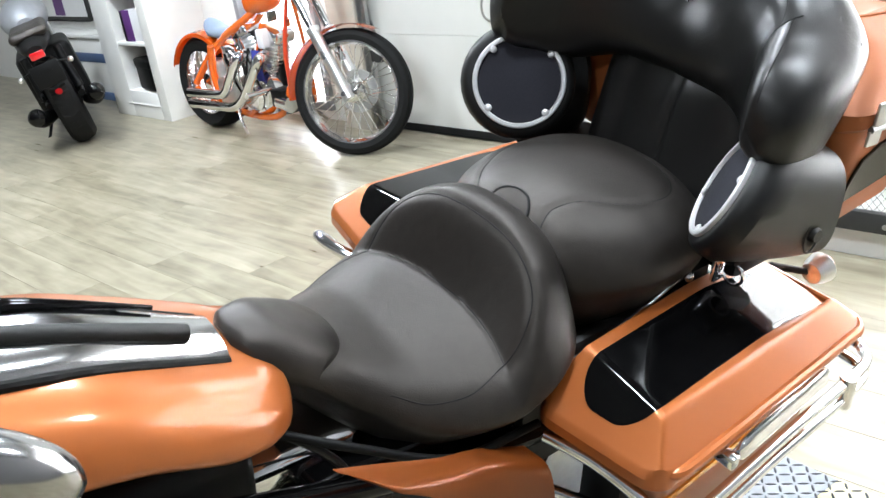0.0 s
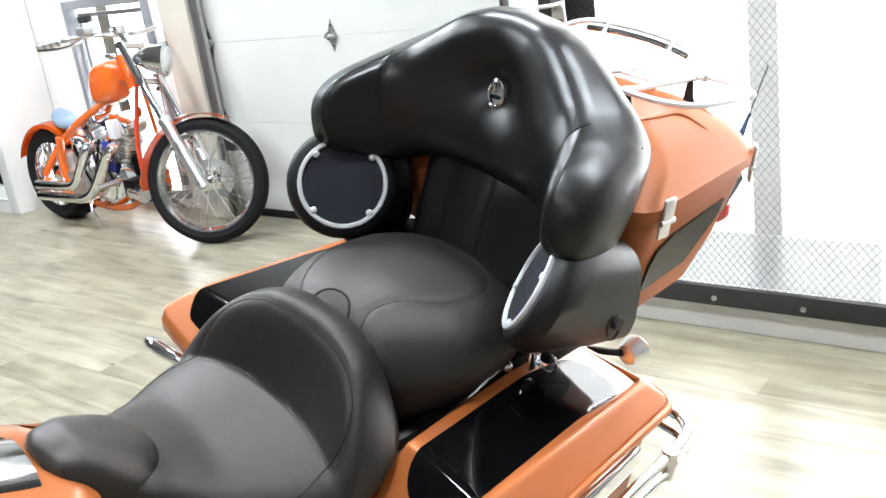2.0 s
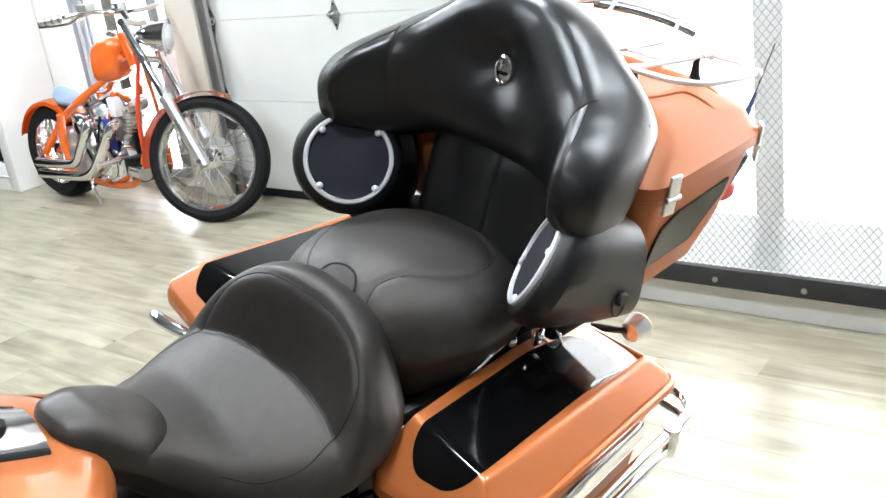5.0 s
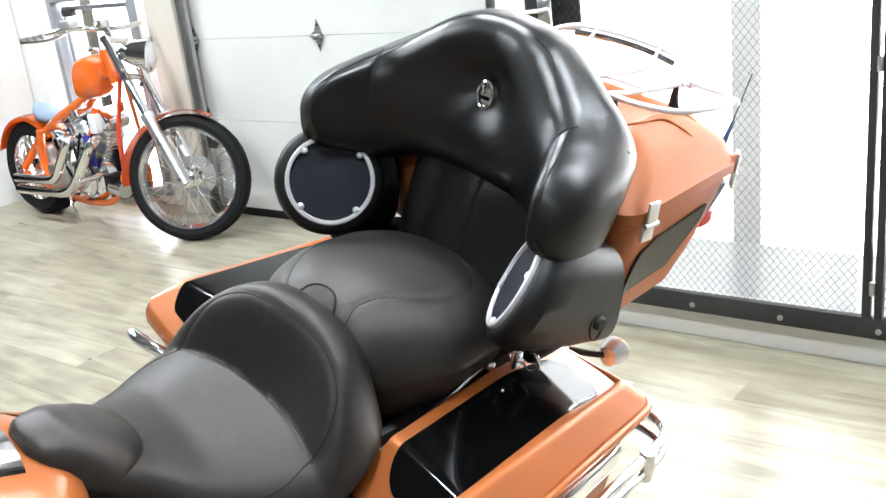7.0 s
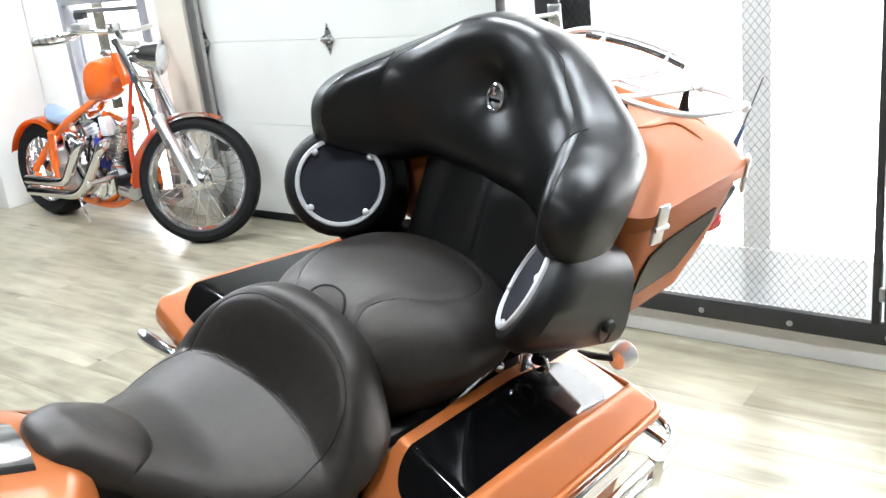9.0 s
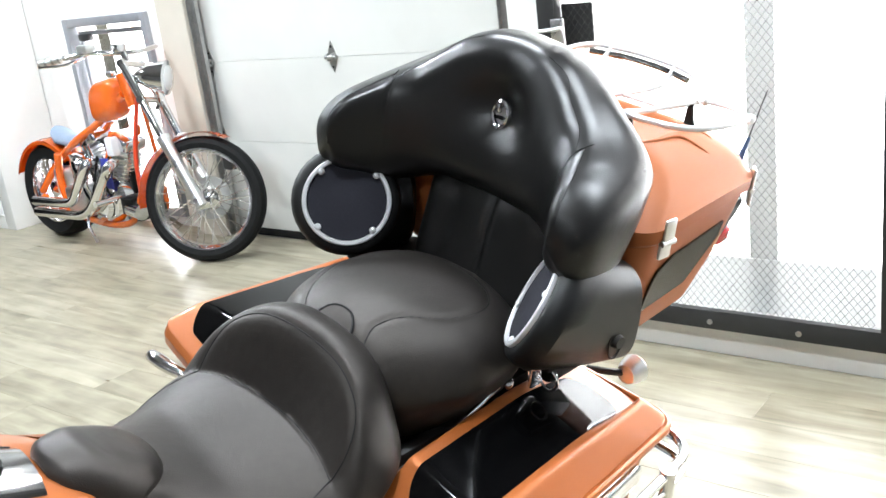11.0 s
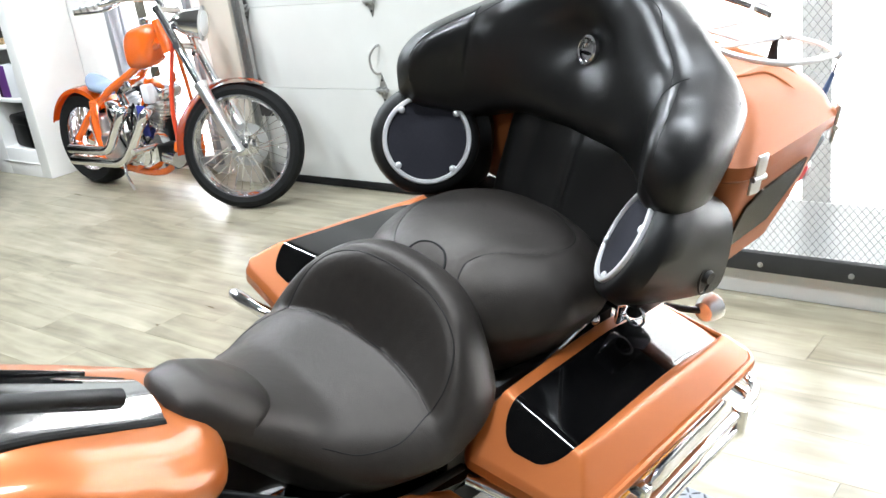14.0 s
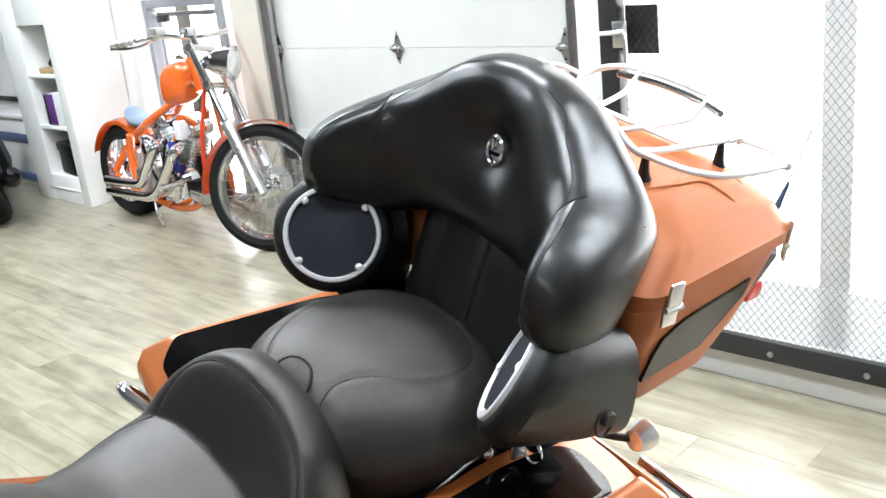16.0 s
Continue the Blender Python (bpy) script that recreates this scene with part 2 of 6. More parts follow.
def smooth_path(pts, steps=6, closed=False):
    pts = [Vector(p) for p in pts]
    n = len(pts)
    out = []
    for i in range(n if closed else n - 1):
        p0 = pts[(i - 1) % n] if closed or i > 0 else pts[0] * 2 - pts[1]
        p1, p2 = pts[i], pts[(i + 1) % n]
        p3 = pts[(i + 2) % n] if closed or i + 2 < n else p2 * 2 - p1
        for s in range(steps):
            u = s / steps
            out.append(0.5 * ((2 * p1) + (p2 - p0) * u + (2 * p0 - 5 * p1 + 4 * p2 - p3) * u * u + (3 * p1 - p0 - 3 * p2 + p3) * u ** 3))
    if not closed:
        out.append(pts[-1])
    return out


def tube_bm(pts, r, n=10, steps=5, closed=False, bm=None, smooth=True):
    """A round tube through points; r: a radius or one for each end."""
    path = smooth_path(pts, steps, closed) if smooth else [Vector(p) for p in pts]
    r0, r1 = r if isinstance(r, tuple) else (r, r)
    rings, side = [], None
    m = len(path)
    for i, p in enumerate(path):
        a = path[(i - 1) % m] if closed or i else path[0]
        b = path[(i + 1) % m] if closed or i + 1 < m else path[-1]
        d = (b - a).normalized()
        if side is None:
            side = d.orthogonal().normalized()
        side = (side - d * side.dot(d)).normalized()
        up = d.cross(side)
        rad = r0 + (r1 - r0) * i / max(1, m - 1)
        rings.append([p + rad * (math.cos(2 * math.pi * k / n) * side + math.sin(2 * math.pi * k / n) * up) for k in range(n)])
    if closed:
        rings.append(rings[0])
        b2 = rings_bm(rings, True, False, bm)
        bmesh.ops.remove_doubles(b2, verts=b2.verts, dist=1e-6)
        return b2
    return rings_bm(rings, True, True, bm)


def box_bm(x0, x1, y0, y1, z0, z1, bevel=0.0, bm=None, seg=2):
    own = bm is None
    bm = bm or bmesh.new()
    c = Vector(((x0 + x1) / 2, (y0 + y1) / 2, (z0 + z1) / 2))
    g = bmesh.ops.create_cube(bm, size=1, matrix=Matrix.Translation(c) @ Matrix.Diagonal((x1 - x0, y1 - y0, z1 - z0, 1)))
    if bevel and own:
        bmesh.ops.bevel(bm, geom=list(bm.edges), offset=bevel, segments=seg, affect="EDGES", profile=0.5)
    return bm


def cyl_bm(p, q, r, n=16, r2=None, bm=None):
    return tube_bm([p, q], (r, r if r2 is None else r2), n, 1, bm=bm, smooth=False)


def lathe_bm(profile, origin=(0, 0, 0), axis=(0, 0, 1), n=32, closed=False):
    """Turn a profile of (radius, height) round an axis."""
    q = Vector((0, 0, 1)).rotation_difference(Vector(axis).normalized())
    o = Vector(origin)
    rings = [[o + q @ Vector((max(r, 1e-4) * math.cos(2 * math.pi * k / n), max(r, 1e-4) * math.sin(2 * math.pi * k / n), h)) for k in range(n)] for r, h in profile]
    if closed:
        rings.append(rings[0])
        bm = rings_bm(rings, True, False)
        bmesh.ops.remove_doubles(bm, verts=bm.verts, dist=1e-6)
        return bm
    return rings_bm(rings, True, True)


def round_rect(x0, x1, y0, y1, r, n=6):
    out = []
    for cx, cy, a0 in ((x1 - r, y1 - r, 0), (x0 + r, y1 - r, 90), (x0 + r, y0 + r, 180), (x1 - r, y0 + r, 270)):
        for k in range(n + 1):
            a = radians(a0 + 90 * k / n)
            out.append((cx + r * math.cos(a), cy + r * math.sin(a)))
    return out


def mirror_y(bm):
    bmesh.ops.scale(bm, vec=(1, -1, 1), verts=bm.verts)
    bmesh.ops.reverse_faces(bm, faces=bm.faces)
    return bm


# ---- the room ----
WALL_Y = 3.98      # garage-door wall
MESH_Y = 3.40      # screened window wall
ROOM = (-9.0, 2.6, -3.2, 3.0)  # x0, x1, y0, ceiling

floor = part("floor", box_bm(ROOM[0], ROOM[1], ROOM[2], 4.18, -0.1, -0.006), SUBFLOOR, smooth=False)
tagged(floor, "pale greige wood-look vinyl plank floor", "floor", kind="structure")
ceiling = part("ceiling", box_bm(ROOM[0], ROOM[1], ROOM[2], 4.18, ROOM[3], ROOM[3] + 0.1), CEILING_PAINT, smooth=False)
tagged(ceiling, "plain grey painted ceiling", "ceiling", kind="structure")


def wall(name, boxes, mat, label):
    bm = bmesh.new()
    for b in boxes:
        box_bm(*b, bm=bm)
    return tagged(part(name, bm, mat, smooth=False), label, "wall", kind="structure")


LOW = (-4.12, -3.30, 0.06, 1.245)   # low window: x0, x1, z0, z1
DOOR = (-2.87, -0.93, 2.35)        # garage door: x0, x1, height
wall("wall_north", [
    (ROOM[0], LOW[0], WALL_Y, 4.18, 0, ROOM[3]), (LOW[0], LOW[1], WALL_Y, 4.18, LOW[3], ROOM[3]), (LOW[0], LOW[1], WALL_Y, 4.18, 0, LOW[2]),
    (LOW[1], DOOR[0], WALL_Y, 4.18, 0, ROOM[3]), (DOOR[0], DOOR[1], WALL_Y, 4.18, DOOR[2], ROOM[3]), (DOOR[1], -0.40, WALL_Y, 4.18, 0, ROOM[3])], WHITE_PAINT, "white painted plaster wall")
wall("wall_south", [(ROOM[0], ROOM[1], ROOM[2] - 0.15, ROOM[2], 0, ROOM[3])], CHARCOAL, "dark unseen wall, grey to hold back bounce light")
wall("wall_west", [(ROOM[0] - 0.15, ROOM[0], ROOM[2] - 0.15, 4.18, 0, ROOM[3])], WHITE_PAINT, "white painted wall")
# The east wall is unseen; its grey is set to darken leather facing it.
wall("wall_east", [(ROOM[1], ROOM[1] + 0.15, ROOM[2] - 0.15, 4.18, 0, ROOM[3])], GREY_WALL, "unseen wall, grey to hold back bounce light")
# wall with the screened window
wall("wall_screen", [(-0.52, -0.40, MESH_Y + 0.012, WALL_Y, 0, ROOM[3]), (-0.40, 2.6, MESH_Y + 0.012, MESH_Y + 0.15, 0, 0.12), (-0.40, 2.6, MESH_Y + 0.012, MESH_Y + 0.15, 2.5, ROOM[3])], WHITE_PAINT, "white low wall under the screened window")

_b = part("backdrop", box_bm(-0.38, 4.0, 3.90, 3.92, -0.2, 3.2), OUTSIDE, smooth=False)
tagged(_b, "overexposed bright daylight outdoors", "backdrop", kind="structure")
_b = part("backdrop", box_bm(-4.45, -2.95, 4.48, 4.50, -0.2, 1.6), OUTSIDE, smooth=False)
tagged(_b, "overexposed bright daylight outdoors", "backdrop", kind="structure")

# ---- touring motorcycle ----
BIKE = Matrix.Translation((0.084, 1.437, 0.0)) @ pose(0, 0, 0, 0, 0, 81.3) @ pose(0, 0, 0, 14.8, 0, 0)
bike = empty("touring_motorcycle", BIKE, "copper-orange and black touring motorcycle leaning on its side stand", "motorcycle")

# pilot seat: width, crown, edge and lower hem along the length
SEAT_X0, SEAT_X1 = -0.284, 0.162
SEAT_W = [(-0.284, 0.035), (-0.270, 0.056), (-0.225, 0.078), (-0.180, 0.098), (-0.115, 0.150), (-0.05, 0.190), (0.01, 0.208), (0.06, 0.212), (0.10, 0.200), (0.135, 0.172), (0.162, 0.125)]
SEAT_Z = [(-0.284, 0.888), (-0.245, 0.888), (-0.20, 0.867), (-0.14, 0.834), (-0.07, 0.813), (0.01, 0.810), (0.162, 0.82)]
SEAT_EDGE = [(-0.284, 0.858), (-0.225, 0.828), (-0.16, 0.775), (-0.085, 0.738), (0.01, 0.742), (0.07, 0.770), (0.162, 0.80)]
SEAT_HEM = [(-0.284, 0.845), (-0.225, 0.790), (-0.16, 0.725), (-0.085, 0.690), (0.01, 0.688), (0.162, 0.700)]
SEAT_P = [(-0.284, 2.4), (-0.18, 2.4), (-0.065, 2.4), (0.05, 3.0), (0.162, 2.8)]


def polyline(pts, steps=10):
    return [(p.x, p.y) for p in smooth_path([(x, y, 0) for x, y in pts], steps)]


# stitched lines of the rider's seat, in plan
CROSS_SEAM = polyline([(0.020, -0.160), (0.034, -0.11), (0.044, -0.05), (0.046, 0.0), (0.044, 0.05), (0.034, 0.11), (0.020, 0.160)])
BUCKET_WELT = polyline([(0.020, -0.160), (0.046, -0.162), (0.070, -0.150), (0.086, -0.122), (0.096, -0.075), (0.099, 0.0), (0.096, 0.075), (0.086, 0.122), (0.070, 0.150), (0.046, 0.162), (0.020, 0.160)])
LOW_SEAM_L = polyline([(0.020, -0.160), (-0.035, -0.168), (-0.085, -0.152), (-0.13, -0.122)])
LOW_SEAM_R = [(x, -y) for x, y in LOW_SEAM_L]


def groove(x, y, lines, depth=0.0030, width=0.0042):
    d2 = min((x - a) ** 2 + (y - b) ** 2 for line in lines for a, b in line)
    return depth * math.exp(-d2 / width ** 2)


def seat_z(x, y):
    w = curve_at(SEAT_W, x)
    v = min(1.0, abs(y) / w)
    zc, zs, p = curve_at(SEAT_Z, x), curve_at(SEAT_EDGE, x), curve_at(SEAT_P, x)
    z = zs + (zc - zs) * max(0.0, 1 - v ** p) ** 0.5
    ys = min(abs(y), 0.2099)
    xs = 0.046 - 0.026 * (min(ys, 0.18) / 0.160) ** 2
    xr = -0.012 + 0.124 * (1 - (ys / 0.210) ** 2.6) ** 0.4
    h = 0.106 * max(0.0, 1 - 0.46 * (ys / 0.18) ** 2.2)
    if x > xs:
        if x < xr:
            u = (x - xs) / max(1e-4, xr - xs)
            rise = (u * u * (3 - 2 * u)) * 0.45 + 0.55 * math.sin(u * math.pi / 2)
        else:
            # broad padded roll behind the welt
            rise = max(0.0, 1 - ((x - xr) / 0.088) ** 2) ** 0.6
        z += h * rise * max(0.0, 1 - v ** 7)
    return z


def cushion_bm(xs, width, zfun, hem, nv=44, tuck=0.88, lines=()):
    rings = []
    for x in xs:
        w = width(x)
        ring = []
        for k in range(nv + 1):
            a = -math.pi / 2 + math.pi * k / nv
            y = w * math.sin(a)
            ring.append((x, y, zfun(x, y) - (groove(x, y, lines) if lines else 0.0)))
        zh, ze = hem(x), ring[0][2]
        side = [(w * (1 - (1 - tuck) * u ** 1.15), ze + (zh - ze) * u) for u in (0.2, 0.45, 0.75, 1.0)]
        ring += [(x, y, z) for y, z in side]
        ring += [(x, -y, z) for y, z in reversed(side)]
        rings.append(ring)
    return rings_bm(rings)


SEAT_LINES = (CROSS_SEAM, BUCKET_WELT)
pilot_seat = part("pilot_seat", cushion_bm([SEAT_X0 + (SEAT_X1 - SEAT_X0) * i / 130 for i in range(131)], lambda x: curve_at(SEAT_W, x), seat_z, lambda x: curve_at(SEAT_HEM, x), 96, 0.78, SEAT_LINES), LEATHER, bike, "black leather rider's seat with a dished bucket", angle=70)

# raised nose pad of the rider's seat
rows = []
for i in range(37):
    u = i / 36
    row = []
    for k in range(49):
        v = -1 + k / 24
        x = -0.2845 + u * 0.14
        y = v * 0.985 * curve_at(SEAT_W, x)
        x = -0.2845 + u * (0.2845 - 0.142 - 4.5 * y * y)
        y = v * 0.985 * curve_at(SEAT_W, x)
        lift = 0.0115 * min(1.0, u / 0.10) ** 0.5 * max(0.0, 1 - u ** 9) ** 0.5 * max(0.0, 1 - abs(v) ** 6) ** 0.5
        row.append((x, y, seat_z(x, y) + lift - 0.0015))
    rows.append(row)
part("nose_pad", rings_bm(rows, closed=False, caps=False), LEATHER, pilot_seat, "raised leather nose pad", angle=70)

# passenger seat
PSEAT_W = [(0.125, 0.075), (0.135, 0.110), (0.16, 0.142), (0.21, 0.172), (0.28, 0.190), (0.35, 0.188), (0.40, 0.165), (0.435, 0.12)]
PSEAT_Z = [(0.125, 0.880), (0.14, 0.905), (0.17, 0.922), (0.24, 0.930), (0.32, 0.926), (0.40, 0.912), (0.435, 0.895)]
PSEAT_S = [(0.125, 0.830), (0.2, 0.832), (0.435, 0.838)]


def pseat_z(x, y):
    w = curve_at(PSEAT_W, x)
    v = min(1.0, abs(y) / w)
    zs = curve_at(PSEAT_S, x)
    return zs + (curve_at(PSEAT_Z, x) - zs) * max(0.0, 1 - v ** 2.4) ** 0.55


PSEAT_LINE = polyline([(0.140, 0.052), (0.165, 0.078), (0.197, 0.102), (0.259, 0.132), (0.32, 0.142), (0.375, 0.122), (0.405, 0.06), (0.41, 0.0), (0.405, -0.045), (0.385, -0.092), (0.347, -0.115), (0.28, -0.107), (0.223, -0.072), (0.185, -0.060), (0.160, -0.066), (0.145, -0.074)])
passenger_seat = part("passenger_seat", cushion_bm([0.125 + 0.310 * i / 90 for i in range(91)], lambda x: curve_at(PSEAT_W, x), pseat_z, lambda x: curve_at(PSEAT_S, x) - 0.078, 90, 0.80, (PSEAT_LINE,)), LEATHER, bike, "black leather passenger seat with stitched panels", angle=70)

part("seat_base", rings_bm([[(x, sy, z) for sy, z in ((-w, 0.70), (-w, 0.785), (w, 0.785), (w, 0.70))] for x, w in ((0.125, 0.085), (0.17, 0.125), (0.25, 0.160), (0.42, 0.160))]), MATT_BLACK, passenger_seat, "matt black seat base")

# wrap-round passenger backrest
BR_X = [(0, 0.518), (0.35, 0.514), (0.5, 0.498), (0.62, 0.470), (0.75, 0.430), (0.9, 0.375), (1.0, 0.330)]
BR_Y = [(0, 0.0), (0.35, 0.112), (0.5, 0.166), (0.62, 0.208), (0.75, 0.236), (0.9, 0.250), (1.0, 0.254)]
BR_T = [(0, 1.268), (0.15, 1.2655), (0.3, 1.252), (0.42, 1.228), (0.52, 1.202), (0.62, 1.178), (0.75, 1.159), (0.9, 1.138), (0.97, 1.116), (1.0, 1.088)]
BR_B = [(0, 1.020), (0.35, 1.010), (0.55, 0.990), (0.72, 0.982), (0.85, 0.990), (0.95, 1.008), (1.0, 1.042)]
BR_D = [(0, 0.064), (0.35, 0.060), (0.5, 0.056), (0.62, 0.057), (0.75, 0.052), (0.9, 0.042), (0.95, 0.036), (0.985, 0.024), (1.0, 0.008)]

# front of the backrest in plan
BF_X = [(0, 0.452), (0.35, 0.441), (0.5, 0.424), (0.62, 0.402), (0.75, 0.374), (0.9, 0.343), (1.0, 0.326)]
BF_Y = [(0, 0.0), (0.35, 0.100), (0.5, 0.146), (0.62, 0.177), (0.75, 0.199), (0.9, 0.214), (1.0, 0.232)]

BACK_SEAM = 0.635


def smooth_step(a, b, x):
    u = min(1.0, max(0.0, (x - a) / (b - a)))
    return u * u * (3 - 2 * u)


def backrest_turn(a):
    """Direction in which the backrest's plan curve runs, evened out over its length."""
    e = 0.04
    b = min(abs(a), 1.0)
    p, q = max(0.0, b - e), min(1.0, b + e)
    d = Vector((curve_at(BR_X, q) - curve_at(BR_X, p), curve_at(BR_Y, q) - curve_at(BR_Y, p), 0)).normalized()
    return Vector((-d.x, d.y, 0)) if a < 0 else d


def backrest_ring(s, n=40):
    a = abs(s)
    sg = 1 if s >= 0 else -1
    x, y = curve_at(BR_X, a), sg * curve_at(BR_Y, a)
    t = sum((backrest_turn(a + 0.03 * k) * (5 - abs(k)) for k in range(-4, 5)), Vector()).normalized()
    nx, ny = -t.y, t.x          # points to the front
    nrm = Vector((nx, sg * ny, 0))
    zt, zb, d = curve_at(BR_T, a), curve_at(BR_B, a), curve_at(BR_D, a)
    zc, hz = (zt + zb) / 2, (zt - zb) / 2
    front = Vector()
    for k in range(-5, 6):
        b = a + 0.028 * k
        over = max(0.0, abs(b) - 1.0)
        front += Vector((curve_at(BF_X, abs(b)) - 0.17 * over, math.copysign(curve_at(BF_Y, abs(b)) + 0.18 * over, b), 0)) * ((6 - abs(k)) / 36)
    front = Vector((front.x - x, sg * front.y - y, 0))
    ring = []
    box = smooth_step(0.5, 0.75, a)
    for k in range(n):
        f = 2 * math.pi * k / n
        c, sn = math.cos(f), math.sin(f)
        u = math.copysign(abs(c) ** (0.72 - 0.28 * box), c)
        v = math.copysign(abs(sn) ** (0.72 - 0.24 * box), sn)
        reach = front * u if c > 0 else nrm * (d * (1 - 0.30 * box * max(0.0, -v)) * u)
        p = Vector((x, y, zc)) + reach + Vector((0.022 * v * (1 - a), 0, hz * v))
        # the wing's top slopes down to the back, its lower front edge is cut away
        p.z -= 0.020 * box * max(0.0, -u) * max(0.0, v)
        p.z += 0.030 * smooth_step(0.55, 0.80, a) * max(0.0, u) * max(0.0, -v)
        if c > 0:
            # button dimple at the emblem
            q = Vector((y / 0.100, (p.z - 1.162) / 0.072))
            p += Vector(((0.034 * math.exp(-q.length_squared * 1.3) + 0.012 * math.exp(-q.length_squared * 7.0)) * min(1, c * 2), 0, 0))
            # stitched seam between the middle and the wing
            p -= nrm * (0.0030 * math.exp(-((a - BACK_SEAM) / 0.012) ** 2) * min(1, c * 3) * smooth_step(-0.2, 0.5, v))
        else:
            # full outer corner where the wing meets the back
            p += Vector((0.25, 0.95 * sg, 0)) * (0.022 * math.exp(-((a - 0.56) / 0.13) ** 2 - abs((p.z - 1.128) / 0.060) ** 1.5) * min(1, -c * 2))
        ring.append(p)
    return ring


backrest = part("backrest", rings_bm([backrest_ring(-1 + 2 * i / 220, 64) for i in range(221)]), LEATHER_SMOOTH, bike, "tall wrap-round black leather passenger backrest", angle=80)

# lumbar pad under the backrest, with one upright seam
def lumbar_bm():
    rings = []
    for i in range(81):
        y = -0.205 + 0.333 * i / 80
        bulge = 0.016 + 0.011 * (1 - math.exp(-abs(y + 0.023) / 0.010)) - 0.006 * math.exp(-((y - 0.062) / 0.02) ** 2)
        edge = max(0.0, 1 - (abs(y + 0.0385) / 0.168) ** 8) ** 0.5
        ring = []
        for k in range(32):
            f = 2 * math.pi * k / 32
            c, sn = math.cos(f), math.sin(f)
            u, v = math.copysign(abs(c) ** 0.6, c), math.copysign(abs(sn) ** 0.5, sn)
            z = 0.948 + 0.104 * v
            back = 0.470 + 0.030 * v
            fold = (0.005 * math.sin(34 * y + 40 * (z - 0.9)) + 0.003 * math.sin(71 * y - 22 * z)) * max(0.0, v)
            ring.append((back - (0.012 + bulge + fold) * u * edge if u > 0 else back + 0.014, y, z))
        rings.append(ring)
    return rings_bm(rings)


part("lumbar_pad", lumbar_bm(), LEATHER_SMOOTH, bike, "creased black leather lumbar pad", angle=60)


# tour pack
def stack_bm(levels, n=7):
    """Rounded rectangles (z, x0, x1, half width, corner radius) skinned upwards, drawn in towards the rear."""
    return rings_bm([[(x, y * (1 - 0.20 * max(0.0, x - 0.50)), z) for x, y in round_rect(x0, x1, -w, w, r, n)] for z, x0, x1, w, r in levels])


tour = part("tour_pack", stack_bm([(0.845, 0.52, 0.66, 0.215, 0.04), (0.85, 0.512, 0.70, 0.250, 0.05), (0.865, 0.500, 0.735, 0.266, 0.055), (0.93, 0.490, 0.79, 0.274, 0.05), (1.00, 0.487, 0.835, 0.278, 0.05), (1.022, 0.486, 0.846, 0.279, 0.05)]), ORANGE_DIMMED, bike, "copper-orange tour pack luggage box", angle=40)
part("lid", stack_bm([(1.024, 0.486, 0.850, 0.282, 0.05), (1.030, 0.485, 0.858, 0.288, 0.05), (1.050, 0.486, 0.858, 0.288, 0.05), (1.056, 0.492, 0.850, 0.280, 0.05), (1.078, 0.535, 0.842, 0.264, 0.05), (1.096, 0.565, 0.828, 0.240, 0.05), (1.110, 0.590, 0.810, 0.205, 0.05), (1.116, 0.602, 0.795, 0.180, 0.05), (1.117, 0.612, 0.78, 0.165, 0.05), (1.111, 0.618, 0.772, 0.158, 0.05), (1.110, 0.63, 0.76, 0.145, 0.05)]), ORANGE_DIMMED, tour, "copper-orange tour pack lid with a recessed top", angle=40)


# saddlebags
LID = dict(x0=0.052, x1=0.560, y0=0.185, y1=0.382, zr=0.727)
TOE_IN = 0.075   # the bags are set in towards the rear


def lid_z(x, y):
    """Top of the saddlebag lid; y is the distance from the bike's middle."""
    top = 0.790 - 0.14 * (y - 0.21) - 0.02 * (x - 0.1) - 0.23 * smooth_step(0.342, 0.318, y) * 0.012 * math.log(1 + math.exp((x - 0.37) / 0.012))
    x0 = LID["x0"] + 0.15 * (y - 0.17)
    faces = (top, LID["zr"] + (x - x0) * 0.85, LID["zr"] + (LID["x1"] - x) * 1.0, LID["zr"] + (y - LID["y0"]) * 4.5, LID["zr"] + (LID["y1"] - y) * 1.05)
    k = 480.0
    return -math.log(sum(math.exp(-k * f) for f in faces)) / k + 0.003


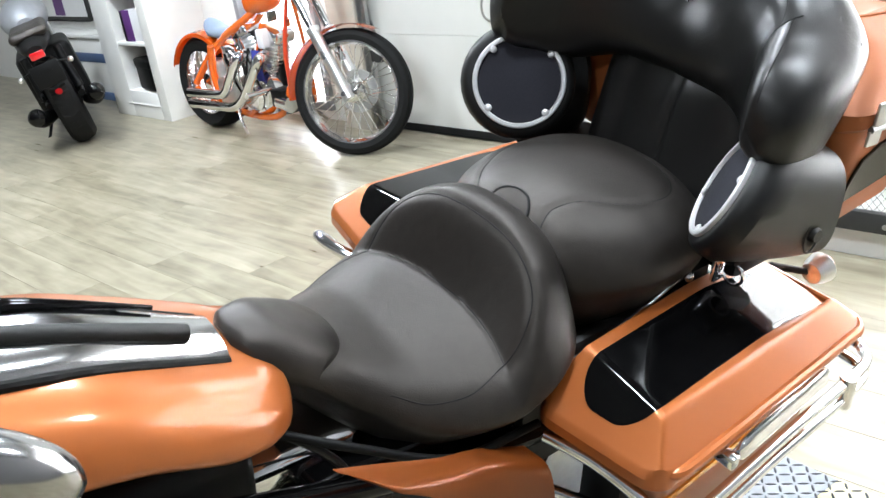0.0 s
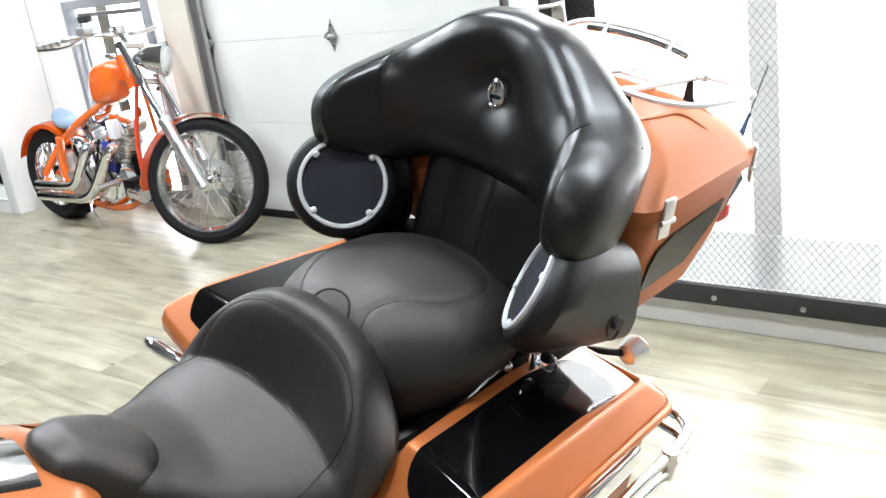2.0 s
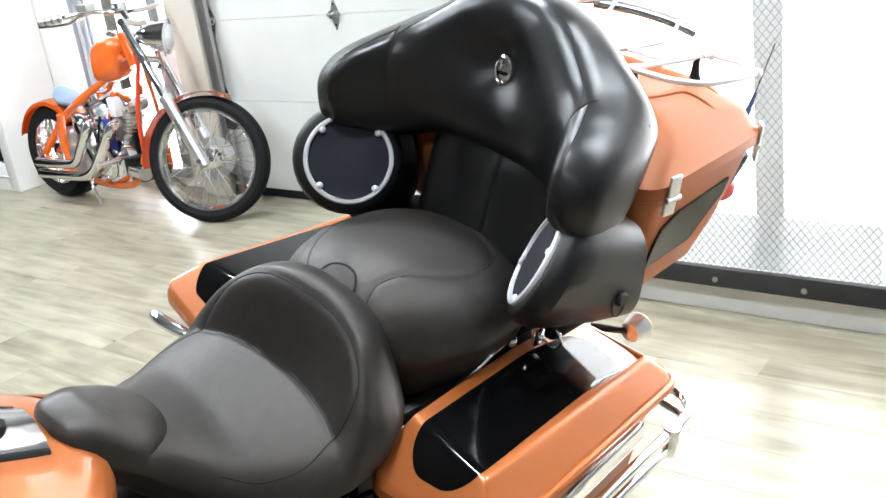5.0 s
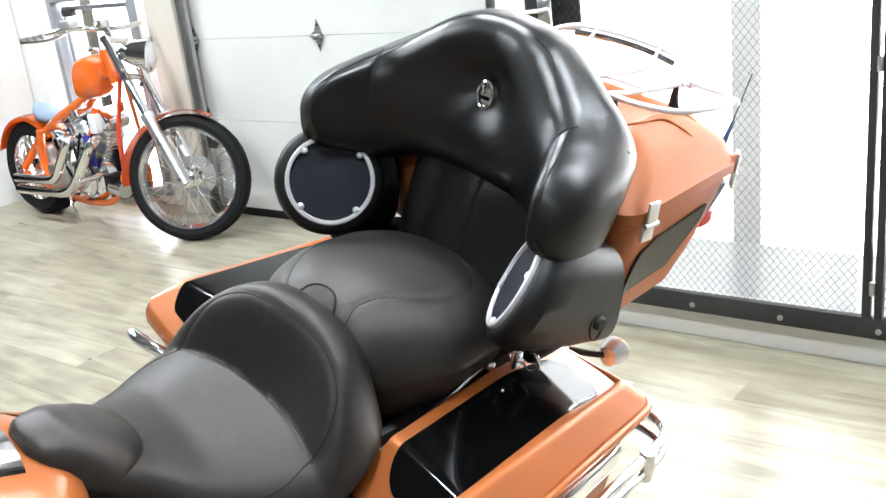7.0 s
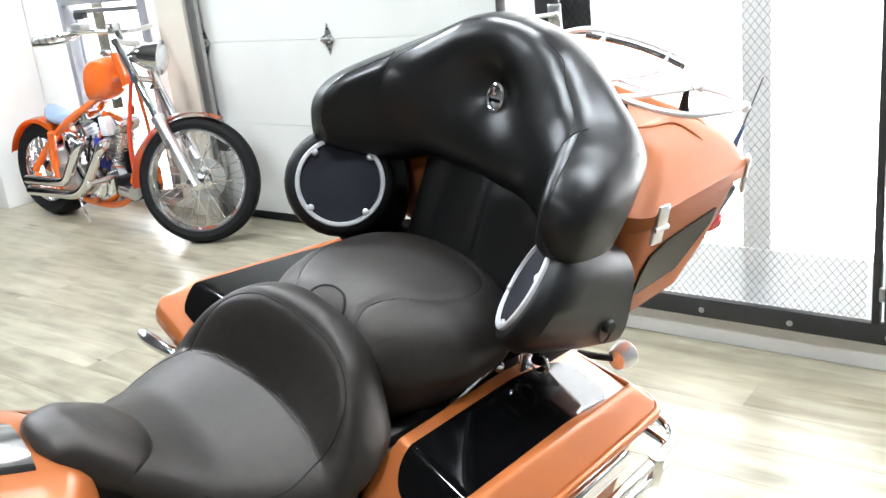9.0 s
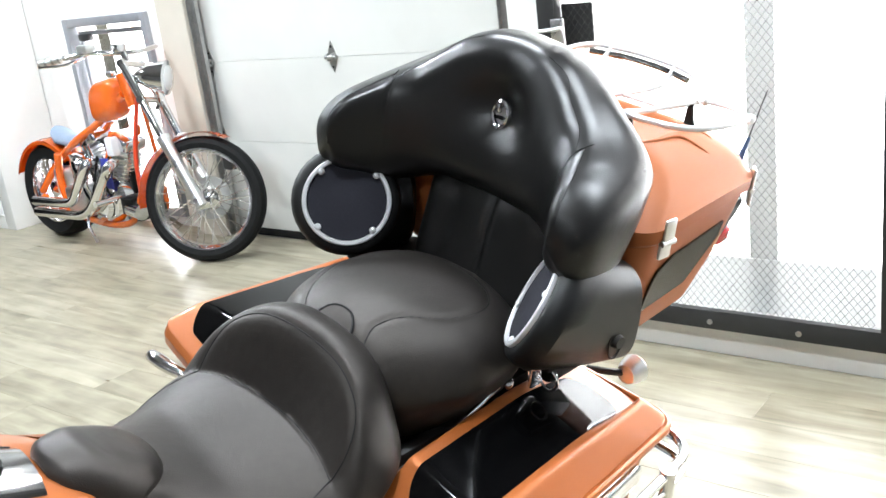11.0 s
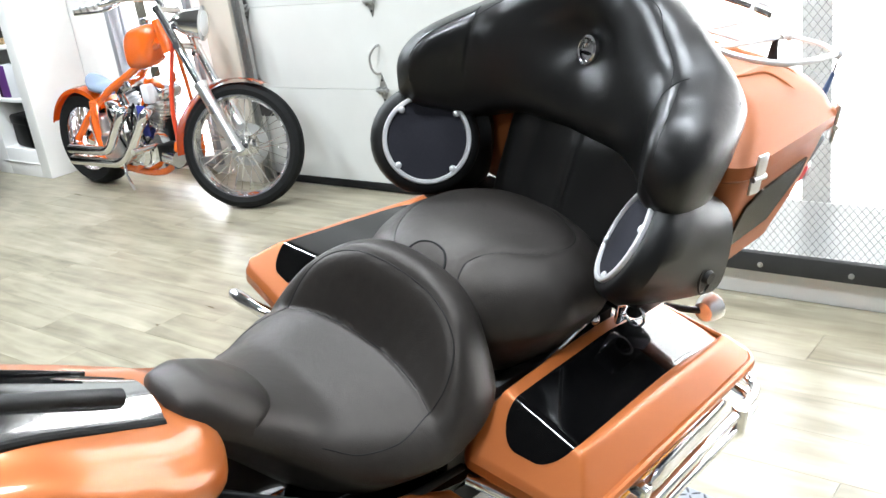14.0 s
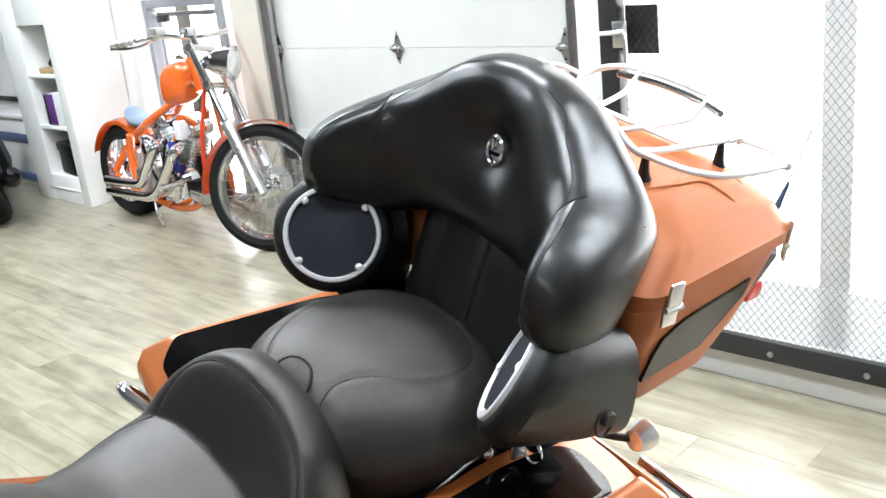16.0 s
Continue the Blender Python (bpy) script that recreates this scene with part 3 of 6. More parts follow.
def lid_bm():
    nx, ny = 140, 84
    bm = bmesh.new()
    rows = []
    for i in range(nx + 1):
        row = []
        for j in range(ny + 1):
            x, y = LID["x0"] + (LID["x1"] - LID["x0"]) * i / nx, LID["y0"] + (LID["y1"] - LID["y0"]) * j / ny
            # round the plan corners
            cx, cy, r = (LID["x0"] + LID["x1"]) / 2, (LID["y0"] + LID["y1"]) / 2, 0.032
            hx, hy = (LID["x1"] - LID["x0"]) / 2, (LID["y1"] - LID["y0"]) / 2
            dx, dy = abs(x - cx) - (hx - r), abs(y - cy) - (hy - r)
            if dx > 0 and dy > 0:
                m, d = max(dx, dy), math.hypot(dx, dy)
                dx, dy = dx * m / d, dy * m / d
                x, y = cx + math.copysign(hx - r + dx, x - cx), cy + math.copysign(hy - r + dy, y - cy)
            x += 0.15 * (y - 0.17) * (1 - i / nx)
            row.append((x, y, max(lid_z(x, y), LID["zr"] - 0.002)))
        rows.append(row)
    vs = [[bm.verts.new(p) for p in row] for row in rows]
    for i in range(nx):
        for j in range(ny):
            bm.faces.new((vs[i][j], vs[i + 1][j], vs[i + 1][j + 1], vs[i][j + 1]))
    edge = [e for e in bm.edges if e.is_boundary]
    ex = bmesh.ops.extrude_edge_only(bm, edges=edge)
    nv = [g for g in ex["geom"] if isinstance(g, bmesh.types.BMVert)]
    cxy = Vector((0.32, 0.282, 0))
    for v in nv:
        d = (v.co - cxy)
        d.z = 0
        v.co += d.normalized() * 0.006
        v.co.z = LID["zr"] - 0.006
    ex = bmesh.ops.extrude_edge_only(bm, edges=[e for e in bm.edges if e.is_boundary])
    for v in [g for g in ex["geom"] if isinstance(g, bmesh.types.BMVert)]:
        v.co.z = LID["zr"] - 0.022
    bmesh.ops.holes_fill(bm, edges=[e for e in bm.edges if e.is_boundary], sides=0)
    return bm


def inlay_bm():
    x0, x1, y0, y1, r = 0.078, 0.505, 0.219, 0.328, 0.040
    nx, ny = 90, 30
    rows = []
    for lift in (0.0015, -0.004):
        grid = []
        for i in range(nx + 1):
            row = []
            for j in range(ny + 1):
                x, y = x0 + (x1 - x0) * i / nx, y0 + (y1 - y0) * j / ny
                cx, cy, hx, hy = (x0 + x1) / 2, (y0 + y1) / 2, (x1 - x0) / 2, (y1 - y0) / 2
                dx, dy = abs(x - cx) - (hx - r), abs(y - cy) - (hy - r)
                if dx > 0 and dy > 0:
                    m, d = max(dx, dy), math.hypot(dx, dy)
                    dx, dy = dx * m / d, dy * m / d
                    x, y = cx + math.copysign(hx - r + dx, x - cx), cy + math.copysign(hy - r + dy, y - cy)
                y = 0.282 + (y - 0.282) * (1 - 0.10 * smooth_step(0.130, 0.075, x))
                x += 0.15 * (y - 0.20) * (1 - i / nx)
                row.append((x, y, lid_z(x, y) + lift))
            grid.append(row)
        rows.append(grid)
    bm = bmesh.new()
    vs = [[bm.verts.new(p) for p in row] for row in rows[0]]
    for i in range(nx):
        for j in range(ny):
            bm.faces.new((vs[i][j], vs[i + 1][j], vs[i + 1][j + 1], vs[i][j + 1]))
    ex = bmesh.ops.extrude_edge_only(bm, edges=[e for e in bm.edges if e.is_boundary])
    for v in [g for g in ex["geom"] if isinstance(g, bmesh.types.BMVert)]:
        v.co.z -= 0.006
    return bm


def saddlebag(side):
    def flip(b):
        for v in b.verts:
            v.co.y -= TOE_IN * (v.co.x - 0.07)
            v.co.z += 0.014 if side > 0 else 0.0
        if side < 0:
            return mirror_y(b)
        return b

    levels = [(0.36, 0.28, 0.62, 0.20, 0.28), (0.38, 0.26, 0.645, 0.19, 0.296), (0.50, 0.215, 0.632, 0.190, 0.312), (0.60, 0.165, 0.602, 0.190, 0.334), (0.66, 0.115, 0.580, 0.190, 0.352), (0.712, 0.085, 0.562, 0.190, 0.366)]
    body = part("saddlebag", flip(rings_bm([[(x, y, z) for x, y in round_rect(a, b, c, d, 0.022, 6)] for z, a, b, c, d in levels])), ORANGE_DIMMED, bike, "copper-orange hard saddlebag")
    lid = part("bag_lid", flip(lid_bm()), ORANGE, body, "copper-orange sculpted saddlebag lid", angle=30)
    rim = [(x, y, LID["zr"] - 0.004) for x, y in round_rect(0.066, LID["x1"] + 0.004, LID["y0"] - 0.002, LID["y1"] + 0.004, 0.034, 8)]
    rim = [(x + 0.15 * (y - 0.17) * max(0.0, 1 - (x - 0.066) / 0.50), y, z) for x, y, z in rim]
    part("lid_rim", flip(tube_bm(rim, 0.0085, 10, 1, closed=True)), ORANGE, lid)
    part("lid_inlay", flip(inlay_bm()), GLOSS_BLACK, lid, "gloss black lid panel", angle=30)
    rings = []
    for i in range(21):
        u = i / 20
        x = 0.222 + 0.238 * u
        rr = 0.008 + 0.0125 * min(1.0, 14 * min(u, 1 - u)) ** 0.5
        rings.append([(x, 0.402 - 0.010 * u + rr * 0.42 * math.cos(2 * math.pi * k / 14), 0.700 - 0.008 * u + rr * math.sin(2 * math.pi * k / 14)) for k in range(14)])
    lever = part("latch_lever", flip(rings_bm(rings)), CHROME, body, "chrome latch lever")
    part("lever_pivot", flip(box_bm(0.206, 0.222, 0.366, 0.408, 0.682, 0.702, 0.003)), CHROME, lever)
    rail = flip(tube_bm([(0.06, 0.12, 0.650), (0.11, 0.20, 0.625), (0.14, 0.245, 0.600), (0.165, 0.297, 0.570), (0.182, 0.328, 0.535), (0.205, 0.337, 0.498), (0.26, 0.335, 0.475), (0.50, 0.333, 0.480), (0.72, 0.334, 0.486), (0.785, 0.328, 0.486), (0.812, 0.305, 0.486), (0.820, 0.27, 0.488), (0.820, 0.16, 0.490)], 0.0105, 14))
    part("bag_guard", rail, CHROME, body, "chrome saddlebag guard rail")
    rail = flip(tube_bm([(0.08, 0.13, 0.520), (0.14, 0.21, 0.500), (0.18, 0.27, 0.478), (0.22, 0.318, 0.452), (0.30, 0.335, 0.434), (0.50, 0.335, 0.442), (0.70, 0.338, 0.451), (0.785, 0.332, 0.449), (0.812, 0.310, 0.447), (0.820, 0.27, 0.446), (0.820, 0.16, 0.446)], 0.0095, 12))
    part("bag_guard", rail, CHROME, body, "chrome saddlebag guard rail")
    if side > 0:
        part("guard_end", flip(tube_bm([(0.11, 0.335, 0.615), (0.066, 0.354, 0.670), (0.046, 0.352, 0.692), (0.048, 0.31, 0.692), (0.09, 0.23, 0.670)], 0.0105, 12)), CHROME, body, "chrome guard rail bend")
    # Added black block; darkens the gap where bright floor would show.
    part("gap_block", flip(box_bm(0.165, 0.225, 0.19, 0.27, 0.42, 0.60, 0.01)), MATT_BLACK, body, "added black block that darkens the gap by the bag")
    part("guard_clamp", flip(tube_bm([(0.712, 0.337, 0.436), (0.712, 0.335, 0.500)], 0.0165, 14, 1)), CHROME, body)
    part("reflector", flip(box_bm(0.19, 0.52, 0.322, 0.330, 0.555, 0.567, 0.001)), AMBER_LENS, body, "amber reflector strip")
    return body


saddlebag(-1)
saddlebag(1)


# speaker pods
def speaker_pod(side):
    c = Vector((0.351, side * 0.210, 0.963))
    nrm = Vector((-0.55, -side * 0.72, 0.42)).normalized()
    up = (Vector((0, 0, 1)) - nrm * nrm.z).normalized()
    rt = nrm.cross(up)

    def ring(r, off, n=32):
        return [c + nrm * off + r * (math.cos(2 * math.pi * k / n) * rt + math.sin(2 * math.pi * k / n) * up) for k in range(n)]

    end = []
    for k in range(32):
        f = 2 * math.pi * k / 32
        cc, ss = math.cos(f), math.sin(f)
        base = rt * cc + up * ss
        sq = lambda q: math.copysign(abs(q) ** 0.65, q)
        end.append(Vector((0.484, side * 0.240, 0.922)) + Vector((0, side * 0.062 * sq(cc) * (1 if rt.y * side > 0 else -1), 0.084 * sq(ss))))
    front = ring(0.093, -0.012)
    mid = [(a * 0.62 + b * 0.38) + (a - c).normalized() * 0.012 for a, b in zip(front, end)]
    mid2 = [(a * 0.3 + b * 0.7) + (a - c).normalized() * 0.008 for a, b in zip(front, end)]
    body = part("speaker_pod", rings_bm([ring(0.080, 0.004), ring(0.088, 0.001), front, ring(0.094, -0.03), mid, mid2, end]), BLACK_PLASTIC, bike, "black speaker pod", angle=50)
    part("grille", rings_bm([ring(0.001, 0.010), ring(0.03, 0.009), ring(0.066, 0.0055), ring(0.067, -0.002)]), CLOTH, body, "dark cloth speaker grille")
    q = Matrix((rt, up, nrm)).transposed().to_4x4()
    bm = lathe_bm([(0.0672, 0.004), (0.0676, 0.009), (0.0688, 0.0105), (0.0732, 0.0105), (0.0752, 0.009), (0.0757, 0.002)], n=56, closed=True)
    for k in range(4):
        a = radians(45 + 90 * k + 4)
        r = 0.0655
        bmesh.ops.create_uvsphere(bm, u_segments=12, v_segments=8, radius=0.0062, matrix=Matrix.Translation((r * math.cos(a), r * math.sin(a), 0.009)) @ Matrix.Diagonal((1, 1, 0.6, 1)))
    bmesh.ops.transform(bm, matrix=Matrix.Translation(c) @ q, verts=bm.verts)
    part("trim_ring", bm, WHITENED_TRIM, body, "chrome speaker trim ring")
    return body


speaker_pod(-1)
speaker_pod(1)

# tank and dash
TANK_W = [(-0.80, 0.03), (-0.78, 0.07), (-0.70, 0.115), (-0.58, 0.145), (-0.45, 0.152), (-0.36, 0.150), (-0.30, 0.138), (-0.27, 0.121), (-0.25, 0.098), (-0.238, 0.066), (-0.234, 0.04)]
TANK_T = [(-0.80, 0.97), (-0.74, 1.005), (-0.62, 1.01), (-0.48, 0.975), (-0.36, 0.918), (-0.30, 0.888), (-0.25, 0.868), (-0.234, 0.848)]
TANK_B = [(-0.80, 0.92), (-0.6, 0.875), (-0.45, 0.848), (-0.33, 0.800), (-0.26, 0.790), (-0.234, 0.82)]


def tank_bm():
    rings = []
    for i in range(61):
        x = -0.80 + 0.566 * i / 60
        w, zt, zb = curve_at(TANK_W, x), curve_at(TANK_T, x), curve_at(TANK_B, x)
        ring = []
        for k in range(36):
            f = 2 * math.pi * k / 36
            c, s = math.cos(f), math.sin(f)
            y = w * math.copysign(abs(c) ** 0.75, c)
            zm = zb + (zt - zb) * 0.38
            z = zm + ((zt - zm) if s > 0 else (zm - zb)) * math.copysign(abs(s) ** 0.85, s)
            ring.append((x, y, z))
        rings.append(ring)
    return rings_bm(rings)


part("fuel_tank", tank_bm(), ORANGE, bike, "copper-orange fuel tank", angle=60)

# ---- bike details ----
def seam(pts, parent, r=0.0016):
    return part("seam", tube_bm(pts, r, 6, 1, smooth=False), THREAD, parent)


# stitched seams in the seats
for line, r in ((CROSS_SEAM, 0.0012), (BUCKET_WELT, 0.0010), (LOW_SEAM_L, 0.0010), (LOW_SEAM_R, 0.0010)):
    seam([(x, y, seat_z(x, y) - (0.0003 if line in (LOW_SEAM_L, LOW_SEAM_R) else 0.0026)) for x, y in line], pilot_seat, r)

# passenger seat seams and tab
seam([(x, y, pseat_z(x, y) - 0.0026) for x, y in PSEAT_LINE], passenger_seat, 0.0010)
tab_path = [(0.130, 0.030), (0.146, 0.029), (0.163, 0.020), (0.172, 0.002), (0.170, -0.020), (0.158, -0.038), (0.142, -0.048), (0.130, -0.050)]
tab_pts = [(q.x, q.y) for q in smooth_path([(a, b, 0) for a, b in tab_path], 5)]


def tab_bm():
    bm = bmesh.new()
    top = [bm.verts.new((x, y, pseat_z(max(0.126, x), y) + 0.0022)) for x, y in tab_pts]
    low = [bm.verts.new((x, y, pseat_z(max(0.126, x), y) - 0.004)) for x, y in tab_pts]
    mid = bm.verts.new((0.150, -0.010, pseat_z(0.150, -0.010) + 0.004))
    n = len(top)
    for k in range(n):
        bm.faces.new((top[k], top[(k + 1) % n], mid))
        bm.faces.new((top[k], low[k], low[(k + 1) % n], top[(k + 1) % n]))
    return bm


tab = part("seat_tab", tab_bm(), LEATHER, passenger_seat, "rounded black leather seat strap tab", angle=50)
part("tab_edge", tube_bm([(x, y, pseat_z(max(0.126, x), y) + 0.0015) for x, y in tab_pts], 0.0022, 6, 1, smooth=False), THREAD, tab)


# backrest emblem and seams
def backrest_front(y, z):
    """Point on the front of the backrest's middle part."""
    for i in range(200):
        a = i / 200
        if curve_at(BR_Y, a) >= abs(y):
            break
    ring = backrest_ring(math.copysign(a, y), 80)
    best = min((p for p in ring[:20] + ring[60:]), key=lambda p: abs(p.z - z))
    return best


_e = backrest_front(0.0, 1.150)
emb = part("emblem", lathe_bm([(0.0105, 0.004), (0.0115, 0.008), (0.0145, 0.011), (0.0175, 0.009), (0.019, 0.003), (0.019, 0.0)], (_e.x - 0.001, 0.0, 1.150), (-1, 0, 0.25), 28), CHROME, backrest, "chrome oval emblem")
for v in emb.data.vertices:
    v.co.z = 1.150 + (v.co.z - 1.150) * 1.35
face = part("emblem_face", lathe_bm([(0.001, 0.005), (0.010, 0.004), (0.012, 0.002)], (_e.x - 0.001, 0.0, 1.150), (-1, 0, 0.25), 24), BRUSHED, emb)
for v in face.data.vertices:
    v.co.z = 1.150 + (v.co.z - 1.150) * 1.35
part("emblem_bar", box_bm(_e.x - 0.012, _e.x - 0.004, -0.008, 0.008, 1.145, 1.150, 0.002), GLOSS_BLACK, emb)
part("emblem_bar", box_bm(_e.x - 0.015, _e.x - 0.004, -0.004, 0.004, 1.155, 1.172, 0.003), CHROME, emb)


def ring_seam(s, k0, k1, n=40):
    r = backrest_ring(s, n)
    c = sum(r, Vector()) / n
    return [p + (p - c).normalized() * 0.0008 for p in (r[k % n] for k in range(k0, k1 + 1))]


for sg in (-1, 1):
    seam(ring_seam(sg * BACK_SEAM, 4, 9), backrest, 0.0010)
    rim = [backrest_ring(sg * (0.22 + (BACK_SEAM - 0.22) * i / 24), 40)[8 - i // 12] for i in range(25)]
    seam(smooth_path(rim[::4], 5), backrest, 0.0008)
    # stitched edge along the front of the wing's top
    pts = [backrest_ring(sg * (BACK_SEAM + (0.985 - BACK_SEAM) * i / 24), 40)[8] for i in range(25)]
    seam([p + Vector((0, 0, 0.0002)) for p in pts], backrest, 0.0008)

# tour pack hardware
def latch(m, parent):
    hasp = part("latch", box_bm(-0.012, 0.012, -0.009, -0.003, -0.010, 0.026, 0.003), BRUSHED, parent, "satin metal case latch")
    hasp.matrix_local = m
    part("latch_plate", box_bm(-0.017, 0.009, -0.008, -0.002, -0.038, -0.014, 0.003), BRUSHED, hasp)
    part("latch_pin", cyl_bm((-0.015, -0.006, -0.012), (0.015, -0.006, -0.012), 0.005, 12), BRUSHED, hasp)
    return hasp


latch(pose(0.545, -0.284, 1.040, 0, 0, -6), tour)
latch(pose(0.832, -0.258, 1.036, 0, 0, 38), tour)
latch(pose(0.545, 0.284, 1.040, 0, 0, 186), tour)
latch(pose(0.832, 0.258, 1.036, 0, 0, 142), tour)


def side_inlay(sy):
    """Raised dark panel on the side of the tour pack."""
    bm = bmesh.new()
    pts = [(0.530, 0.905), (0.660, 0.908), (0.745, 0.965), (0.755, 0.990), (0.60, 0.982), (0.556, 0.968), (0.540, 0.945)]
    w = lambda x, z: (0.267 + 0.10 * (z - 0.865) if z < 0.93 else 0.2745 + 0.05 * (z - 0.93)) * (1 - 0.20 * max(0.0, x - 0.50))
    out = [bm.verts.new((x, sy * (w(x, z) + 0.004), z)) for x, z in pts]
    inn = [bm.verts.new((x, sy * (w(x, z) - 0.006), z)) for x, z in pts]
    bm.faces.new(out)
    for k in range(len(pts)):
        bm.faces.new((out[k], inn[k], inn[(k + 1) % len(pts)], out[(k + 1) % len(pts)]))
    return part("side_panel", bm, REFLECTION_INLAY, tour, "glossy black side panel tinted by painted-in reflections", smooth=False)


side_inlay(-1)
side_inlay(1)
# wrap-round tail lamp with black housing
lamp = part("tail_lamp", rings_bm([[(x, y, z) for x, y in round_rect(a, b, -w, w, 0.05, 6)] for z, a, b, w in ((0.895, 0.70, 0.785, 0.232), (0.90, 0.70, 0.797, 0.242), (0.975, 0.70, 0.850, 0.256), (0.998, 0.70, 0.862, 0.260), (1.005, 0.70, 0.860, 0.256))]), BLACK_PLASTIC, tour, "black wrap-round tail lamp housing")
part("lens", rings_bm([[(x, y, z) for x, y in round_rect(a, b, -0.242, 0.242, 0.04, 6)] for z, a, b in ((0.915, 0.74, 0.816), (0.92, 0.74, 0.825), (0.965, 0.74, 0.858), (0.97, 0.74, 0.854))]), RED_LENS, lamp, "red tail lamp lens")
for sy in (-1, 1):
    part("corner_lens", box_bm(0.800, 0.842, sy * 0.230 - 0.013, sy * 0.230 + 0.013, 0.915, 0.952, 0.008), RED_LENS, lamp, "red corner lens")
part("antenna", cyl_bm((0.845, -0.225, 1.04), (0.880, -0.233, 1.18), 0.0012, 8), BLACK_PLASTIC, tour)
part("antenna_base", cyl_bm((0.840, -0.224, 1.03), (0.860, -0.229, 1.10), 0.008, 12, 0.003), BLUE_TRIM, tour)

# luggage rack on the lid: an arched front bar that runs out into two side wings, long bars and a raised rear hoop
side_run = [(0.645, 0.045, 1.190), (0.647, 0.100, 1.157), (0.658, 0.128, 1.150), (0.666, 0.181, 1.150), (0.690, 0.220, 1.150), (0.74, 0.240, 1.150), (0.806, 0.250, 1.150)]
rack = part("luggage_rack", tube_bm([(x, -y, z) for x, y, z in reversed(side_run)] + [(0.645, 0.0, 1.198)] + side_run, 0.0052, 10, 5), WHITENED_TRIM, tour, "chrome tubular luggage rack")
for sy in (-1, 1):
    part("rack_bar", tube_bm([(0.652, sy * 0.112, 1.154), (0.70, sy * 0.124, 1.150), (0.823, sy * 0.156, 1.150)], 0.0047, 10), WHITENED_TRIM, rack)
    part("rack_bar", tube_bm([(0.648, sy * 0.030, 1.192), (0.668, sy * 0.034, 1.156), (0.74, sy * 0.050, 1.150), (0.812, sy * 0.066, 1.151), (0.838, sy * 0.069, 1.164), (0.856, sy * 0.068, 1.181)], 0.0044, 10), WHITENED_TRIM, rack)
    part("rack_wing", tube_bm([(0.806, sy * 0.250, 1.150), (0.828, sy * 0.21, 1.150), (0.823, sy * 0.156, 1.150)], 0.0045, 8), WHITENED_TRIM, rack)
    for q in ((0.806, 0.250), (0.823, 0.156)):
        knob = bmesh.new()
        bmesh.ops.create_uvsphere(knob, u_segments=12, v_segments=8, radius=0.0085, matrix=pose(q[0], sy * q[1], 1.150))
        part("rack_knob", knob, WHITENED_TRIM, rack)
    for x, y in ((0.660, 0.118), (0.789, 0.150)):
        part("rack_foot", tube_bm([(x + 0.003, sy * (y + 0.002), 1.110), (x + 0.002, sy * y, 1.124), (x, sy * y, 1.150)], (0.011, 0.005), 10, 3), BLACK_PLASTIC, rack, "black rack foot")
part("rack_bar", tube_bm([(0.735, -0.134, 1.150), (0.735, 0.0, 1.149), (0.735, 0.134, 1.150)], 0.0045, 8), WHITENED_TRIM, rack)
hoop_run = [(0.800, 0.152, 1.151), (0.828, 0.142, 1.166), (0.850, 0.105, 1.179), (0.860, 0.05, 1.182), (0.862, 0.0, 1.183)]
hoop = part("rear_hoop", tube_bm([(x, -y, z) for x, y, z in hoop_run] + list(reversed(hoop_run[:-1])), 0.0052, 10, 5), WHITENED_TRIM, rack)
part("rack_bar", tube_bm([(0.842, -0.105, 1.168), (0.853, -0.05, 1.171), (0.855, 0.0, 1.172), (0.853, 0.05, 1.171), (0.842, 0.105, 1.168)], 0.0058, 10), DARKENED_CHROME, rack, "slim plated rack crossbar")
# raised panel lines on the lid
for sy in (-1, 1):
    part("lid_rib", tube_bm([(0.628, sy * 0.150, 1.1165), (0.68, sy * 0.166, 1.1165), (0.722, sy * 0.176, 1.1155), (0.735, sy * 0.205, 1.106), (0.742, sy * 0.226, 1.0935)], 0.0030, 8), ORANGE_DIMMED, tour)
    part("lid_rib", tube_bm([(0.775, sy * 0.165, 1.114), (0.785, sy * 0.190, 1.108), (0.790, sy * 0.222, 1.088)], 0.0028, 8), ORANGE_DIMMED, tour)

# headset sockets on the speaker pods and a clip below
for sy in (-1, 1):
    sock = part("headset_socket", lathe_bm([(0.001, 0.010), (0.009, 0.010), (0.011, 0.006), (0.012, 0.0)], (0.437, sy * 0.296, 0.905), (-0.1, sy, 0.05), 20), BLACK_PLASTIC, bike, "small black headset socket")
    part("socket_loop", tube_bm([(0.437 + 0.018 * math.cos(a), sy * 0.297, 0.905 + 0.030 * math.sin(a)) for a in [math.pi * 2 * k / 12 for k in range(12)]], 0.002, 6, 2, closed=True), BLACK_PLASTIC, sock)
for sy in (-1, 1):
    part("pod_mount", box_bm(0.365, 0.492, sy * 0.216 - 0.022, sy * 0.216 + 0.022, 0.838, 0.886, 0.012), MATT_BLACK, bike, "black speaker pod mount")
part("carrier_plate", box_bm(0.405, 0.52, -0.215, 0.215, 0.790, 0.848, 0.012), MATT_BLACK, bike, "black tour pack carrier plate")
part("helmet_hook", tube_bm([(0.395 + 0.0, -0.218 + 0.017 * math.cos(a), 0.812 + 0.018 * math.sin(a)) for a in [math.pi * 2 * k / 12 for k in range(12)]], 0.0025, 8, 2, closed=True), CHROME, bike, "chrome ring hook")
part("guard_strip", tube_bm([(0.08, -0.168, 0.742), (0.18, -0.172, 0.758), (0.28, -0.172, 0.782), (0.37, -0.165, 0.806)], 0.0045, 10), CHROME, bike, "chrome passenger grab strip")

